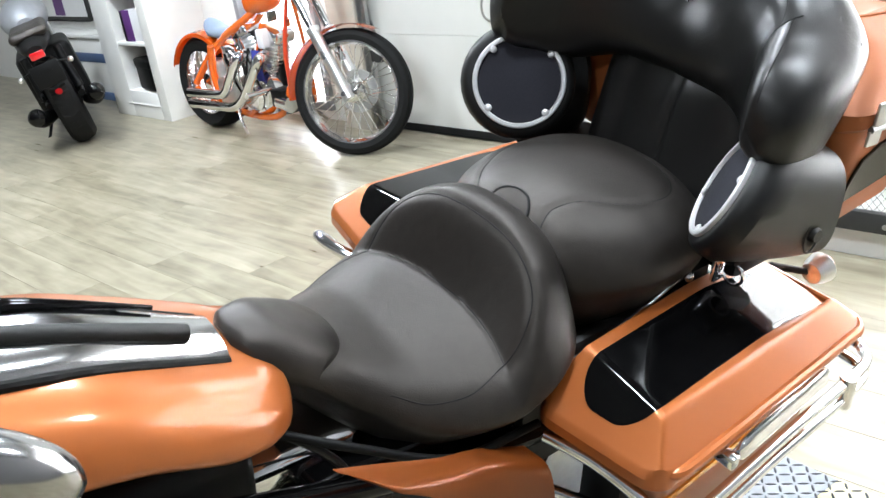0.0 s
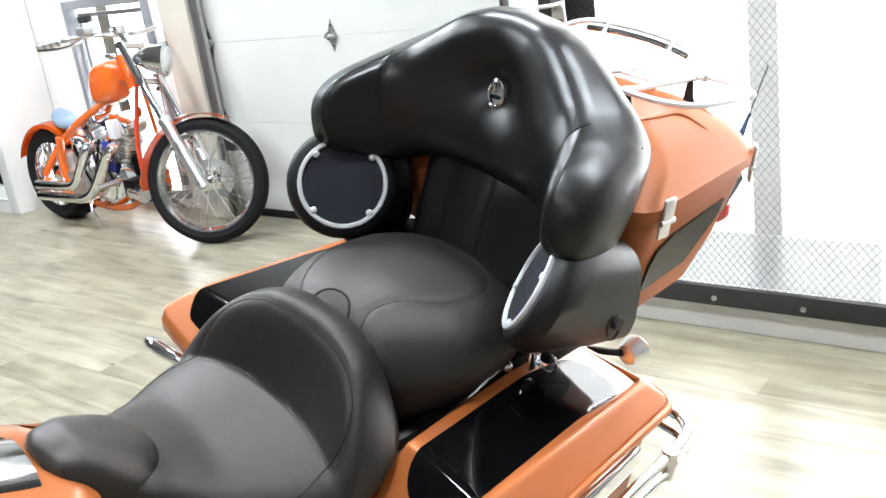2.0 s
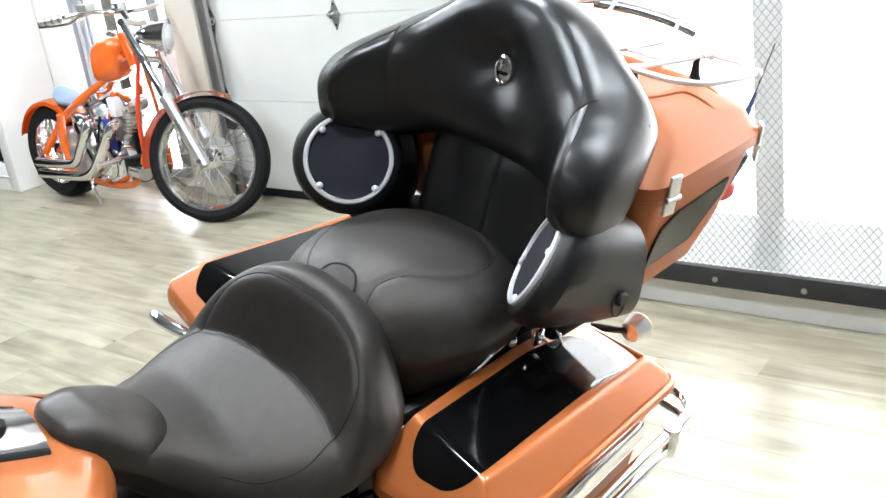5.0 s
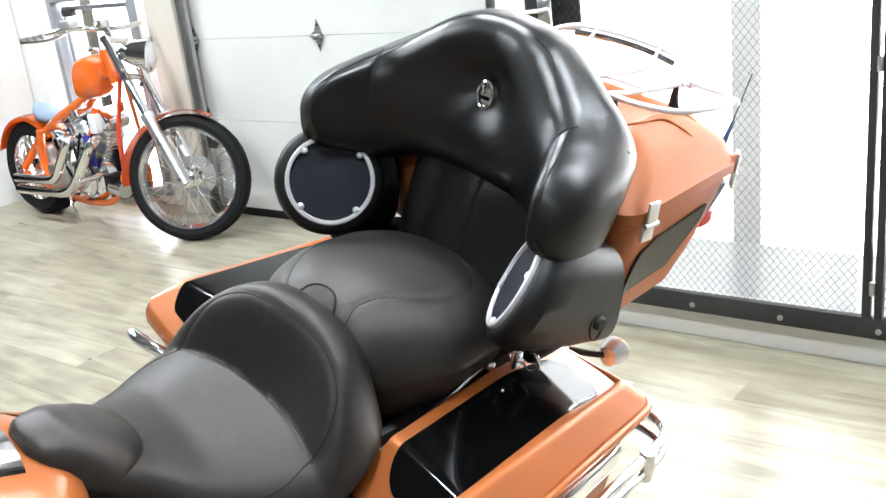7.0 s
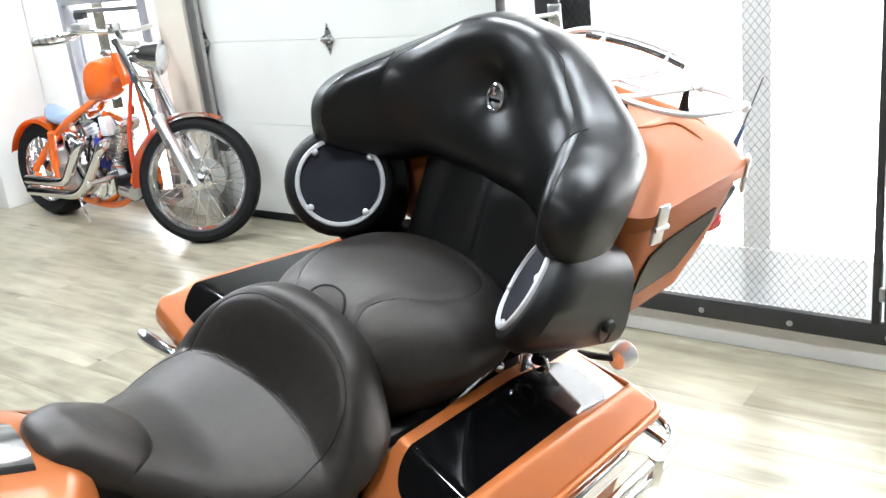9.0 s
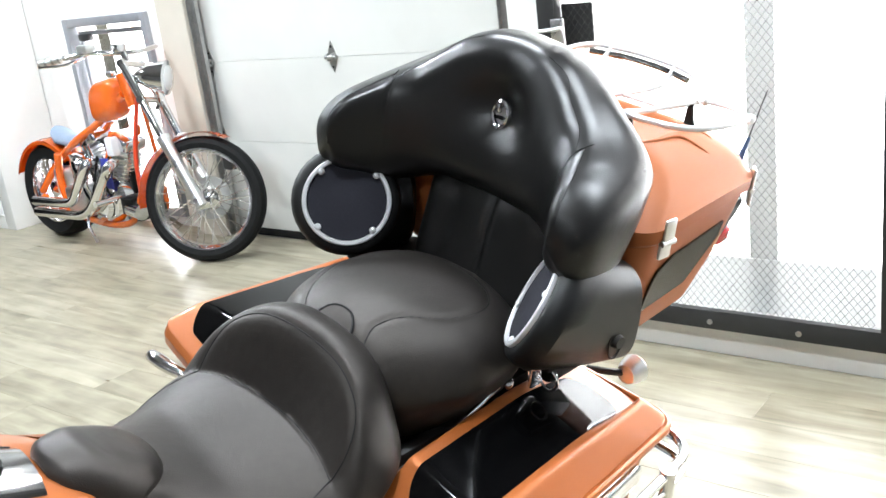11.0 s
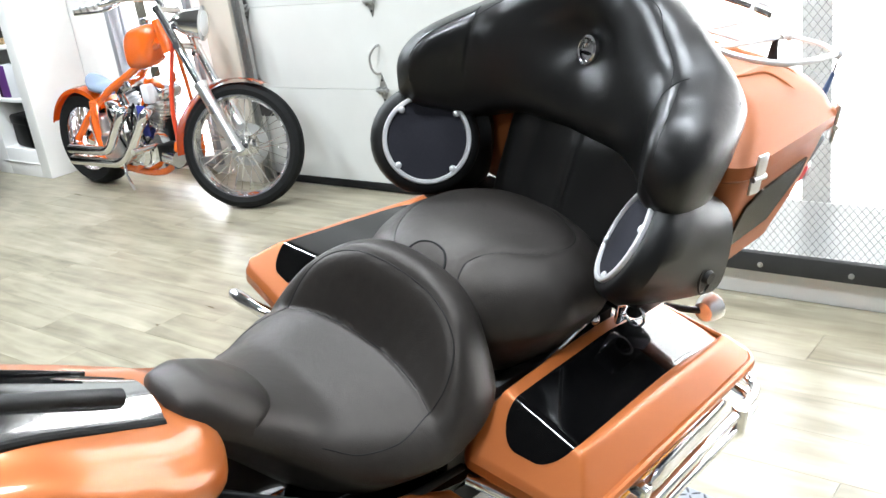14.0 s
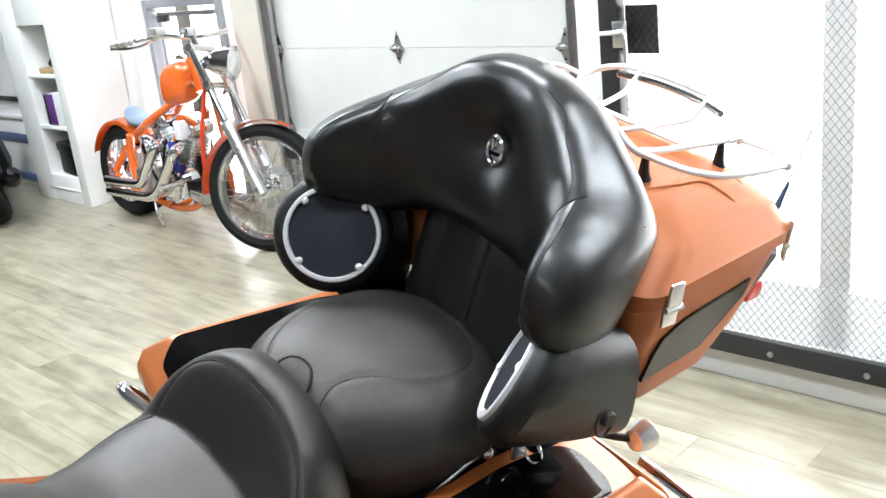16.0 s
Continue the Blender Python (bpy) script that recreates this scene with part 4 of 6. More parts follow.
# dash console on the tank
CON_W = [(-0.62, 0.075), (-0.52, 0.072), (-0.40, 0.058), (-0.30, 0.045)]


def console_bm():
    rings = []
    for i in range(25):
        x = -0.62 + 0.325 * i / 24
        w = curve_at(CON_W, x)
        zt = curve_at(TANK_T, x) + 0.004
        ring = [(x, w * math.sin(a), zt - 0.03 + 0.045 * math.cos(a) ** 0.6) for a in [math.pi * (-0.5 + k / 16) for k in range(17)]]
        rings.append(ring)
    return rings_bm(rings)


console = part("dash_console", console_bm(), DARKENED_CHROME, bike, "chrome dash console on the tank", angle=50)
for sy in (-1, 1):
    part("console_trim", tube_bm([(x, sy * (curve_at(CON_W, x) + 0.002), curve_at(TANK_T, x) - 0.005) for x in (-0.62, -0.56, -0.52, -0.44, -0.36, -0.30)], 0.007, 10), MATT_BLACK, console, "black rubber edge trim")
part("console_frame", tube_bm([(-0.53, 0.050, 1.003), (-0.545, 0.02, 1.016), (-0.53, -0.018, 1.012), (-0.47, -0.026, 0.990), (-0.38, -0.026, 0.948), (-0.335, -0.024, 0.925)], 0.011, 12), BLACK_PLASTIC, console, "matt black console strip")
part("console_panel", tube_bm([(-0.545, 0.040, 1.004), (-0.50, 0.036, 0.997), (-0.44, 0.032, 0.976), (-0.35, 0.030, 0.934)], (0.016, 0.003), 12), GLOSS_BLACK, console)

# side cover, frame and engine seen below the seat
def side_cover(sy, out):
    top = [(-0.252, 0.186, 0.797), (-0.20, 0.186, 0.772), (-0.11, 0.190, 0.730), (-0.05, 0.194, 0.712), (0.03, 0.198, 0.672)]
    rows = []
    for j in range(17):
        u = j / 16
        row = []
        for p in smooth_path(top, 6):
            drop = 0.012 + 0.088 * min(1.0, max(0.0, (p.x + 0.25) / 0.20)) ** 1.8
            a = u * math.pi * 0.5
            row.append((p.x + 0.02 * u, sy * (p.y + out * math.sin(a) ** 0.55 * min(1.0, (p.x + 0.275) / 0.06)), p.z - drop * (1 - math.cos(a)) ** 1.5))
        rows.append(row)
    bm = rings_bm(rows, closed=False, caps=False)
    bmesh.ops.solidify(bm, geom=list(bm.faces), thickness=0.006)
    return part("side_cover", bm, ORANGE, bike, "copper-orange side cover", angle=60)


side_cover(-1, 0.050)
side_cover(1, -0.02)
for sy in (-1, 1):
    part("frame_tube", tube_bm([(-0.75, sy * 0.10, 0.86), (-0.45, sy * 0.13, 0.78), (-0.2, sy * 0.15, 0.70), (0.05, sy * 0.16, 0.64), (0.30, sy * 0.15, 0.62)], 0.018, 12), GLOSS_BLACK, bike, "black frame tube")
part("seat_rail", tube_bm([(-0.28, -0.10, 0.80), (-0.2, -0.145, 0.765), (-0.08, -0.19, 0.71), (0.06, -0.19, 0.69)], 0.006, 16), MATT_BLACK, bike)


def fins_bm(c, ax, r, h, n):
    prof = []
    for k in range(n):
        z = h * k / n
        prof += [(r, z), (r, z + h / n * 0.45), (r * 0.86, z + h / n * 0.5), (r * 0.86, z + h / n * 0.95)]
    return lathe_bm(prof, c, ax, 28)


part("battery_box", box_bm(-0.26, 0.08, -0.14, 0.14, 0.45, 0.71, 0.02, seg=3), GLOSS_BLACK, bike, "black box under the seat")
part("intake_cover", box_bm(-0.60, -0.30, -0.11, 0.11, 0.62, 0.82, 0.04, seg=3), MATT_BLACK, bike, "black intake cover under the tank")
part("rear_cylinder", fins_bm((-0.27, 0.0, 0.44), (0.28, 0, 1), 0.10, 0.26, 9), GLOSS_BLACK, bike, "black finned rear cylinder")
part("front_cylinder", fins_bm((-0.47, 0.0, 0.44), (-0.30, 0, 1), 0.10, 0.28, 9), GLOSS_BLACK, bike, "black finned front cylinder")
part("engine_case", box_bm(-0.62, -0.05, -0.15, 0.15, 0.16, 0.46, 0.04, seg=3), GLOSS_BLACK, bike, "gloss black engine case")
part("rocker_cover", box_bm(-0.33, -0.15, -0.09, 0.09, 0.68, 0.735, 0.02, seg=3), CHROME, bike, "chrome rocker cover")
part("pushrod_tube", cyl_bm((-0.30, -0.135, 0.42), (-0.255, -0.115, 0.70), 0.013, 14), CHROME, bike, "chrome pushrod tube")
part("pushrod_tube", cyl_bm((-0.36, -0.135, 0.42), (-0.335, -0.115, 0.70), 0.013, 14), CHROME, bike, "chrome pushrod tube")
part("breather_cover", lathe_bm([(0.001, 0.03), (0.04, 0.03), (0.055, 0.022), (0.06, 0.0)], (-0.34, -0.15, 0.60), (0, -1, 0.15), 28), CHROME, bike, "round chrome cover")
part("spark_lead", tube_bm([(-0.30, -0.06, 0.80), (-0.24, -0.12, 0.77), (-0.20, -0.13, 0.70), (-0.22, -0.10, 0.62)], 0.006, 8), BLACK_PLASTIC, bike)

# wheels, fender and stand
def road_wheel(x, r, w, hub_z):
    tyre = part("tyre", lathe_bm([(r * 0.70, -w / 2), (r * 0.88, -w * 0.56), (r * 0.97, -w * 0.40), (r, 0), (r * 0.97, w * 0.40), (r * 0.88, w * 0.56), (r * 0.70, w / 2)], (x, 0, hub_z), (0, 1, 0), 48, closed=True), RUBBER, bike, "black road tyre")
    part("rim", lathe_bm([(0.02, -0.04), (0.05, -0.05), (r * 0.5, -0.03), (r * 0.68, -w * 0.48), (r * 0.72, -w * 0.48), (r * 0.72, w * 0.48), (r * 0.68, w * 0.48), (r * 0.5, 0.03), (0.05, 0.05), (0.02, 0.04)], (x, 0, hub_z), (0, 1, 0), 40, closed=True), BRUSHED, tyre, "cast alloy rim")
    return tyre


road_wheel(0.42, 0.315, 0.13, 0.330)
road_wheel(-1.12, 0.315, 0.12, 0.330)
fend = []
for i in range(29):
    a = radians(20 + 160 * i / 28)
    fend.append([(0.42 - (0.345 + d) * math.cos(a), y, 0.330 + (0.345 + d) * math.sin(a)) for y, d in ((-0.085, -0.05), (-0.08, -0.01), (-0.05, 0.008), (0.0, 0.012), (0.05, 0.008), (0.08, -0.01), (0.085, -0.05))])
_bm = rings_bm(fend, closed=False, caps=False)
bmesh.ops.solidify(_bm, geom=list(_bm.faces), thickness=0.004)
part("rear_fender", _bm, ORANGE, bike, "copper-orange rear fender", angle=60)
for sy in (-1, 1):
    part("fork_leg", cyl_bm((-1.12, sy * 0.10, 0.33), (-0.80, sy * 0.10, 0.98), 0.025, 14), CHROME, bike, "chrome fork leg")
    part("axle_block", box_bm(0.38, 0.46, sy * 0.12 - 0.03, sy * 0.12 + 0.03, 0.30, 0.37, 0.01), CHROME, bike)
    part("swing_arm", tube_bm([(-0.05, sy * 0.11, 0.36), (0.2, sy * 0.12, 0.33), (0.42, sy * 0.12, 0.33)], 0.022, 10), GLOSS_BLACK, bike)
part("side_stand", tube_bm([(-0.15, -0.13, 0.22), (-0.22, -0.26, 0.10), (-0.26, -0.345, -0.088)], 0.012, 10), BLACK_PLASTIC, bike, "black side stand")


for sy in (-1, 1):
    part("strut_cover", box_bm(0.06, 0.44, sy * 0.150 - 0.012, sy * 0.150 + 0.012, 0.56, 0.765, 0.010), BLACK_PLASTIC, bike, "black fender strut cover")
for x, y, z in ((0.20, -0.166, 0.742), (0.255, -0.166, 0.752), (0.335, -0.170, 0.772), (0.352, -0.176, 0.800)):
    dome = bmesh.new()
    bmesh.ops.create_uvsphere(dome, u_segments=14, v_segments=8, radius=0.009, matrix=pose(x, y, z) @ Matrix.Diagonal((1, 0.8, 1, 1)))
    part("strut_bolt", dome, CHROME, bike, "chrome domed bolt")
part("docking_plate", box_bm(0.372, 0.400, -0.205, -0.195, 0.795, 0.850, 0.004), CHROME, bike, "chrome docking bracket")
# rear turn signals
for sy in (-1, 1):
    stem = part("turn_signal", tube_bm([(0.585, sy * 0.16, 0.715), (0.61, sy * 0.188, 0.712), (0.634, sy * 0.206, 0.708)], 0.0065, 10), BLACK_PLASTIC, bike, "rear turn signal")
    part("signal_cup", lathe_bm([(0.008, -0.026), (0.018, -0.021), (0.024, -0.005), (0.026, 0.009), (0.023, 0.010)], (0.652, sy * 0.210, 0.708), (1, 0, 0.05), 28), BRUSHED, stem, "chrome signal cup")
    part("signal_lens", lathe_bm([(0.023, 0.0), (0.020, 0.007), (0.010, 0.011), (0.001, 0.013)], (0.661, sy * 0.210, 0.709), (1, 0, 0.05), 28), AMBER_LENS, stem, "amber signal lens")

# handlebar controls seen close to the camera
bar = part("handlebar", tube_bm([(-0.80, 0.30, 1.12), (-0.84, 0.15, 1.14), (-0.86, 0.0, 1.12), (-0.84, -0.15, 1.15), (-0.78, -0.30, 1.19), (-0.73, -0.38, 1.20)], 0.0125, 12), CHROME, bike, "chrome handlebar")
part("grip", tube_bm([(-0.74, -0.365, 1.20), (-0.69, -0.45, 1.20)], 0.018, 14, 1), RUBBER, bar, "black rubber grip")
part("switch_housing", box_bm(-0.785, -0.725, -0.375, -0.30, 1.17, 1.225, 0.012, seg=3), BLACK_PLASTIC, bar)
mirror = bmesh.new()
bmesh.ops.create_uvsphere(mirror, u_segments=32, v_segments=18, radius=1.0)
for v in mirror.verts:
    v.co = Vector((0.066 * math.copysign(abs(v.co.x) ** 0.8, v.co.x), 0.024 * v.co.y, 0.042 * math.copysign(abs(v.co.z) ** 0.85, v.co.z)))
bmesh.ops.transform(mirror, matrix=pose(-0.607, -0.395, 1.252, 28, 22, -22), verts=mirror.verts)
part("mirror_shell", mirror, DARKENED_CHROME, bar, "chrome mirror shell")
part("mirror_stem", tube_bm([(-0.75, -0.34, 1.21), (-0.71, -0.345, 1.235), (-0.655, -0.375, 1.262)], 0.008, 10), CHROME, bar)
part("clutch_lever", tube_bm([(-0.72, -0.34, 1.205), (-0.68, -0.37, 1.225), (-0.64, -0.405, 1.215), (-0.60, -0.43, 1.188)], (0.008, 0.006), 10), CHROME, bar, "chrome clutch lever")
part("speaker_bezel", lathe_bm([(0.001, 0.026), (0.024, 0.021), (0.037, 0.009), (0.040, -0.004), (0.036, -0.03)], (-0.668, -0.300, 1.268), (-0.1, -0.55, 0.8), 32), CHROME, bar, "chrome domed cap")
part("switch_box", box_bm(-0.735, -0.678, -0.420, -0.355, 1.212, 1.280, 0.024, seg=4), MATT_BLACK, bar, "black switch housing")
part("lever_arm", tube_bm([(-0.705, -0.400, 1.268), (-0.680, -0.400, 1.240), (-0.655, -0.398, 1.212), (-0.630, -0.400, 1.192)], (0.0075, 0.006), 12), CHROME, bar, "chrome lever arm")
part("lever_tip", tube_bm([(-0.612, -0.400, 1.186), (-0.580, -0.396, 1.168), (-0.555, -0.392, 1.150)], 0.0085, 12), CHROME, bar)
for k in range(5):
    part("cable", tube_bm([(-0.72, -0.34 + 0.012 * k, 1.20), (-0.66, -0.335 + 0.014 * k, 1.165 - 0.012 * k), (-0.58, -0.30 + 0.016 * k, 1.110 - 0.018 * k), (-0.52, -0.25 + 0.016 * k, 1.02 - 0.02 * k)], 0.0085, 10), MATT_BLACK, bar, "black control cable")
part("cable_clamp", box_bm(-0.655, -0.625, -0.365, -0.300, 1.125, 1.165, 0.006), CHROME, bar)

bar.location = (0.006, -0.034, -0.026)

# ---- garage door ----
door = empty("door_1", pose(0, 0, 0), "white sectional garage door with steel hinges, closed", "garage door", kind="structure")
SECTIONS = [(0.045, 0.5262), (0.5278, 0.9502), (0.9518, 1.4012), (1.4028, 1.8812), (1.8828, 2.36)]
for z0, z1 in SECTIONS:
    part("door_panel", box_bm(DOOR[0] - 0.03, DOOR[1] + 0.03, 3.96, 4.005, z0, z1, 0.0015), DOOR_PAINT, door, smooth=False)
part("door_core", box_bm(DOOR[0] - 0.03, DOOR[1] + 0.03, 3.97, 4.015, 0.045, 2.38), DOOR_PAINT, door, smooth=False)
part("bottom_seal", box_bm(DOOR[0] - 0.03, DOOR[1] + 0.03, 3.952, 4.01, 0.004, 0.047, 0.006), RUBBER, door, "black rubber bottom seal")


def door_hinge(x, z):
    bm = bmesh.new()
    pts = [(0, 0.075), (0.022, 0.03), (0.030, 0.0), (0.022, -0.03), (0.0, -0.075), (-0.022, -0.03), (-0.030, 0.0), (-0.022, 0.03)]
    fr = [bm.verts.new((x + a * 0.85, 3.956, z + b)) for a, b in pts]
    bk = [bm.verts.new((x + a * 0.85, 3.96, z + b)) for a, b in pts]
    bm.faces.new(fr)
    for k in range(8):
        bm.faces.new((fr[k], bk[k], bk[(k + 1) % 8], fr[(k + 1) % 8]))
    h = part("hinge", bm, GALV, door, "galvanised steel hinge plate", smooth=False)
    part("hinge_barrel", cyl_bm((x - 0.034, 3.946, z), (x + 0.034, 3.946, z), 0.011, 12), GALV, h)
    for dx in (-0.016, 0.016):
        part("hinge_ear", box_bm(x + dx - 0.003, x + dx + 0.003, 3.935, 3.957, z - 0.018, z + 0.018, 0.001), GALV, h)
    for dz in (-0.048, 0.048):
        part("bolt", lathe_bm([(0.006, 0.0), (0.006, 0.003), (0.001, 0.004)], (x, 3.956, z + dz), (0, -1, 0), 8), STEEL_DARK, h)


for z in (0.527, 0.951, 1.402, 1.882):
    for x in (-2.815, -1.923, -0.975):
        door_hinge(x, z)
part("door_handle", tube_bm([(-1.928, 3.958, 0.606), (-1.933, 3.935, 0.611), (-1.947, 3.92, 0.64), (-1.948, 3.92, 0.695), (-1.925, 3.935, 0.735), (-1.912, 3.958, 0.744)], 0.006, 8), GALV, door, "bent steel pull handle")
part("corner_bracket", box_bm(-1.955, -1.875, 3.948, 3.959, 0.048, 0.085, 0.002), GALV, door)


def door_track(x, s):
    bm = bmesh.new()
    for b in ((x - 0.028, x + 0.028, 3.922, 3.926, 0.02, 2.40), (x + s * 0.025, x + s * 0.029, 3.895, 3.922, 0.02, 2.40), (x - s * 0.029, x - s * 0.025, 3.902, 3.922, 0.02, 2.40)):
        box_bm(*b, bm=bm)
    t = part("door_track", bm, GALV, door, "galvanised vertical door track", smooth=False)
    for z in (0.5, 0.95, 1.4):
        part("track_bracket", box_bm(x - 0.05, x + 0.02, 3.926, 3.956, z - 0.02, z + 0.02), GALV, t)


door_track(-2.818, -1)
door_track(-0.895, 1)

post = part("post", box_bm(-3.09, -2.855, 3.88, 3.98, 0, ROOM[3], 0.006), BEIGE_PAINT, smooth=False)
tagged(post, "beige painted door jamb post", "post", kind="structure")
post2 = part("post", box_bm(-0.865, -0.80, 3.88, 3.98, 0, ROOM[3], 0.004), WHITE_PAINT, smooth=False)
tagged(post2, "white painted door jamb post", "post", kind="structure")

# ---- low window behind the custom bike ----
win = empty("window_1", pose(0, 0, 0), "low grey-framed window full of bright daylight", "window", kind="structure")
fx0, fx1, fz0, fz1 = LOW
for b in ((fx0, fx0 + 0.045, fz0, fz1), (fx1 - 0.045, fx1, fz0, fz1), (fx0 + 0.045, fx1 - 0.045, fz1 - 0.05, fz1), (fx0 + 0.045, fx1 - 0.045, fz0, fz0 + 0.05)):
    part("window_frame", box_bm(b[0], b[1], 3.95, 4.04, b[2], b[3], 0.004), GREY_FRAME, win)
for b in ((fx0 + 0.075, fx0 + 0.10, fz0 + 0.05, fz1 - 0.08), (fx1 - 0.10, fx1 - 0.075, fz0 + 0.05, fz1 - 0.08), (fx0 + 0.10, fx1 - 0.10, fz1 - 0.105, fz1 - 0.08)):
    part("inner_sash", box_bm(b[0], b[1], 4, 4.05, b[2], b[3], 0.003), GREY_FRAME, win)
part("window_latch", box_bm(fx0 + 0.11, fx0 + 0.21, 3.97, 4.01, fz1 - 0.135, fz1 - 0.095, 0.006), STEEL_DARK, win, "dark window operator")
pn = part("pane", box_bm(fx0 + 0.04, fx1 - 0.04, 4.02, 4.024, fz0 + 0.04, fz1 - 0.04), GLASS, win, smooth=False)
pn.visible_shadow = False

# ---- screened window ----
scr = empty("window_2", pose(0, 0, 0), "wide white-framed window behind an expanded-metal security screen", "window", kind="structure")
YW = MESH_Y + 0.11
for b in ((0.222, 0.312, 0.12, 2.5), (1.45, 1.54, 0.12, 2.5), (2.5, 2.6, 0.12, 2.5)):
    part("mullion", box_bm(b[0], b[1], YW, YW + 0.05, b[2], b[3], 0.003), BRIGHTENED_WHITE, scr, "white window mullion")
part("window_sill", box_bm(-0.40, 2.6, YW - 0.004, YW + 0.06, 0.12, 0.305, 0.003), BRIGHTENED_WHITE, scr, "white lower window panel")
pn = part("pane", box_bm(-0.40, 2.6, YW + 0.02, YW + 0.024, 0.305, 2.5), GLASS, scr, smooth=False)
pn.visible_shadow = False

screen = empty("security_screen", pose(0, 0, 0), "dark steel expanded-metal security screen bolted before the window", "security screen")
part("bottom_bar", box_bm(-0.64, 2.55, MESH_Y - 0.03, MESH_Y - 0.004, 0.100, 0.165, 0.003), STEEL_DARK, screen, "dark steel bottom bar")
part("top_bar", box_bm(-0.64, 2.55, MESH_Y - 0.03, MESH_Y - 0.004, 2.40, 2.46, 0.003), STEEL_DARK, screen)
for x in (0.652, 1.86):
    st = part("stile", box_bm(x, x + 0.022, MESH_Y - 0.032, MESH_Y - 0.003, 0.165, 2.40, 0.002), STEEL_DARK, screen, "weathered steel stile")
    part("stile", box_bm(x + 0.034, x + 0.056, MESH_Y - 0.032, MESH_Y - 0.003, 0.165, 2.40, 0.002), STEEL_DARK, screen)
    for z in (0.26, 0.9, 1.6):
        part("stile_hinge", cyl_bm((x + 0.028, MESH_Y - 0.036, z - 0.02), (x + 0.028, MESH_Y - 0.036, z + 0.02), 0.008, 10), GALV, st)
for x in (-0.145, 0.138, 0.419, 0.70, 0.98, 1.26, 1.54, 1.82, 2.10, 2.38):
    part("bolt", lathe_bm([(0.009, 0.0), (0.009, 0.004), (0.005, 0.006), (0.001, 0.006)], (x, MESH_Y - 0.030, 0.126), (0, -1, 0), 12), GALV, screen)


def mesh_bm(x0, x1, z0, z1, y, cw=0.048, ch=0.030, r=0.0011):
    """Zigzag strands of expanded metal as thin flat prisms."""
    verts, faces = [], []
    nx, nz = int((x1 - x0) / (cw / 2)), int((z1 - z0) / ch)
    for row in range(nz):
        for flip in (0, 1):
            zc = z0 + (row + 0.5 + 0.0 * flip) * ch
            prev = None
            for i in range(nx + 1):
                up = (i % 2) ^ flip
                x, z = x0 + i * cw / 2, zc + (ch / 2 - 0.0006) * (1 if up else -1)
                yy = y + (0.0025 if up else -0.0025)
                b = len(verts)
                verts += [(x, yy - r, z), (x, yy + r * 0.5, z + r), (x, yy + r * 0.5, z - r)]
                if prev is not None:
                    for k in range(3):
                        faces.append((prev + k, prev + (k + 1) % 3, b + (k + 1) % 3, b + k))
                prev = b
    me = bpy.data.meshes.new("expanded_mesh")
    me.from_pydata(verts, [], faces)
    me.materials.append(MESH_STEEL)
    o = new("expanded_mesh", me)
    o.parent = screen
    o["kind"] = "stuff"
    o["label"] = "diamond expanded-metal mesh"
    return o


mesh_bm(-0.40, 0.652, 0.150, 2.40, MESH_Y - 0.012)
mesh_bm(0.70, 1.86, 0.150, 2.40, MESH_Y - 0.012)
# gate post with lock next to the garage door
gp = empty("gate_post", pose(0, 0, 0), "dark steel gate post with a slide bolt lock", "gate post")
part("upright", box_bm(-0.396, -0.331, MESH_Y - 0.05, MESH_Y - 0.004, 0.0, 2.46, 0.003), STEEL_DARK, gp)
part("lock_plate", box_bm(-0.345, -0.295, MESH_Y - 0.058, MESH_Y - 0.050, 1.035, 1.115, 0.004), BRUSHED, gp, "steel lock plate")
part("slide_bolt", tube_bm([(-0.385, MESH_Y - 0.066, 1.078), (-0.33, MESH_Y - 0.068, 1.081), (-0.298, MESH_Y - 0.068, 1.077), (-0.292, MESH_Y - 0.068, 0.985)], 0.007, 8), BRUSHED, gp, "bent steel slide bolt")
part("backing", box_bm(-0.328, -0.217, MESH_Y - 0.008, MESH_Y - 0.002, 1.011, 1.154), STEEL_DARK, gp, "dark steel backing sheet")
st = part("door_strut", tube_bm([(-0.46, 3.68, 1.30), (-0.56, 3.66, 1.10), (-0.69, 3.64, 0.85)], 0.016, 12, 1, smooth=False), RUBBER)
tagged(st, "black foam-covered pole leaning by the garage door", "pole")
part("pole_core", tube_bm([(-0.69, 3.64, 0.85), (-1.00, 3.58, 0.0)], 0.010, 10, 1, smooth=False), GALV, st)

# ---- shelf cabinet built into the wall ----
cab = empty("shelf_cabinet", pose(-4.80, 3.564, 0), "white built-in cabinet with open shelves of odds and ends", "cabinet")


def cab_box(name, x0, x1, y0, y1, z0, z1, mat=None, label="", bevel=0.004):
    return part(name, box_bm(x0, x1, y0, y1, z0, z1, bevel), mat or WHITE_PAINT, cab, label)


cab_box("side_panel", 0.145, 0.256, 0.0, 0.41, 0.0, 2.4)
cab_box("side_panel", -0.50, -0.245, 0.0, 0.41, 0.0, 2.4)
cab_box("base", -0.245, 0.145, 0.0, 0.41, 0.0, 0.185)
cab_box("toe_strip", -0.30, 0.160, -0.008, 0.0, 0.090, 0.098)
cab_box("back_panel", -0.245, 0.145, 0.37, 0.41, 0.185, 2.4)
cab_box("header", -0.245, 0.145, 0.0, 0.37, 1.165, 2.4)
for z in (0.492, 0.830):
    cab_box("shelf", -0.245, 0.145, 0.005, 0.37, z, z + 0.024)


def loose(name, bm, mat, label, cat, m=None, group=""):
    o = part(name, bm, mat)
    if m is not None:
        o.matrix_world = m
    return tagged(o, label, cat, group)


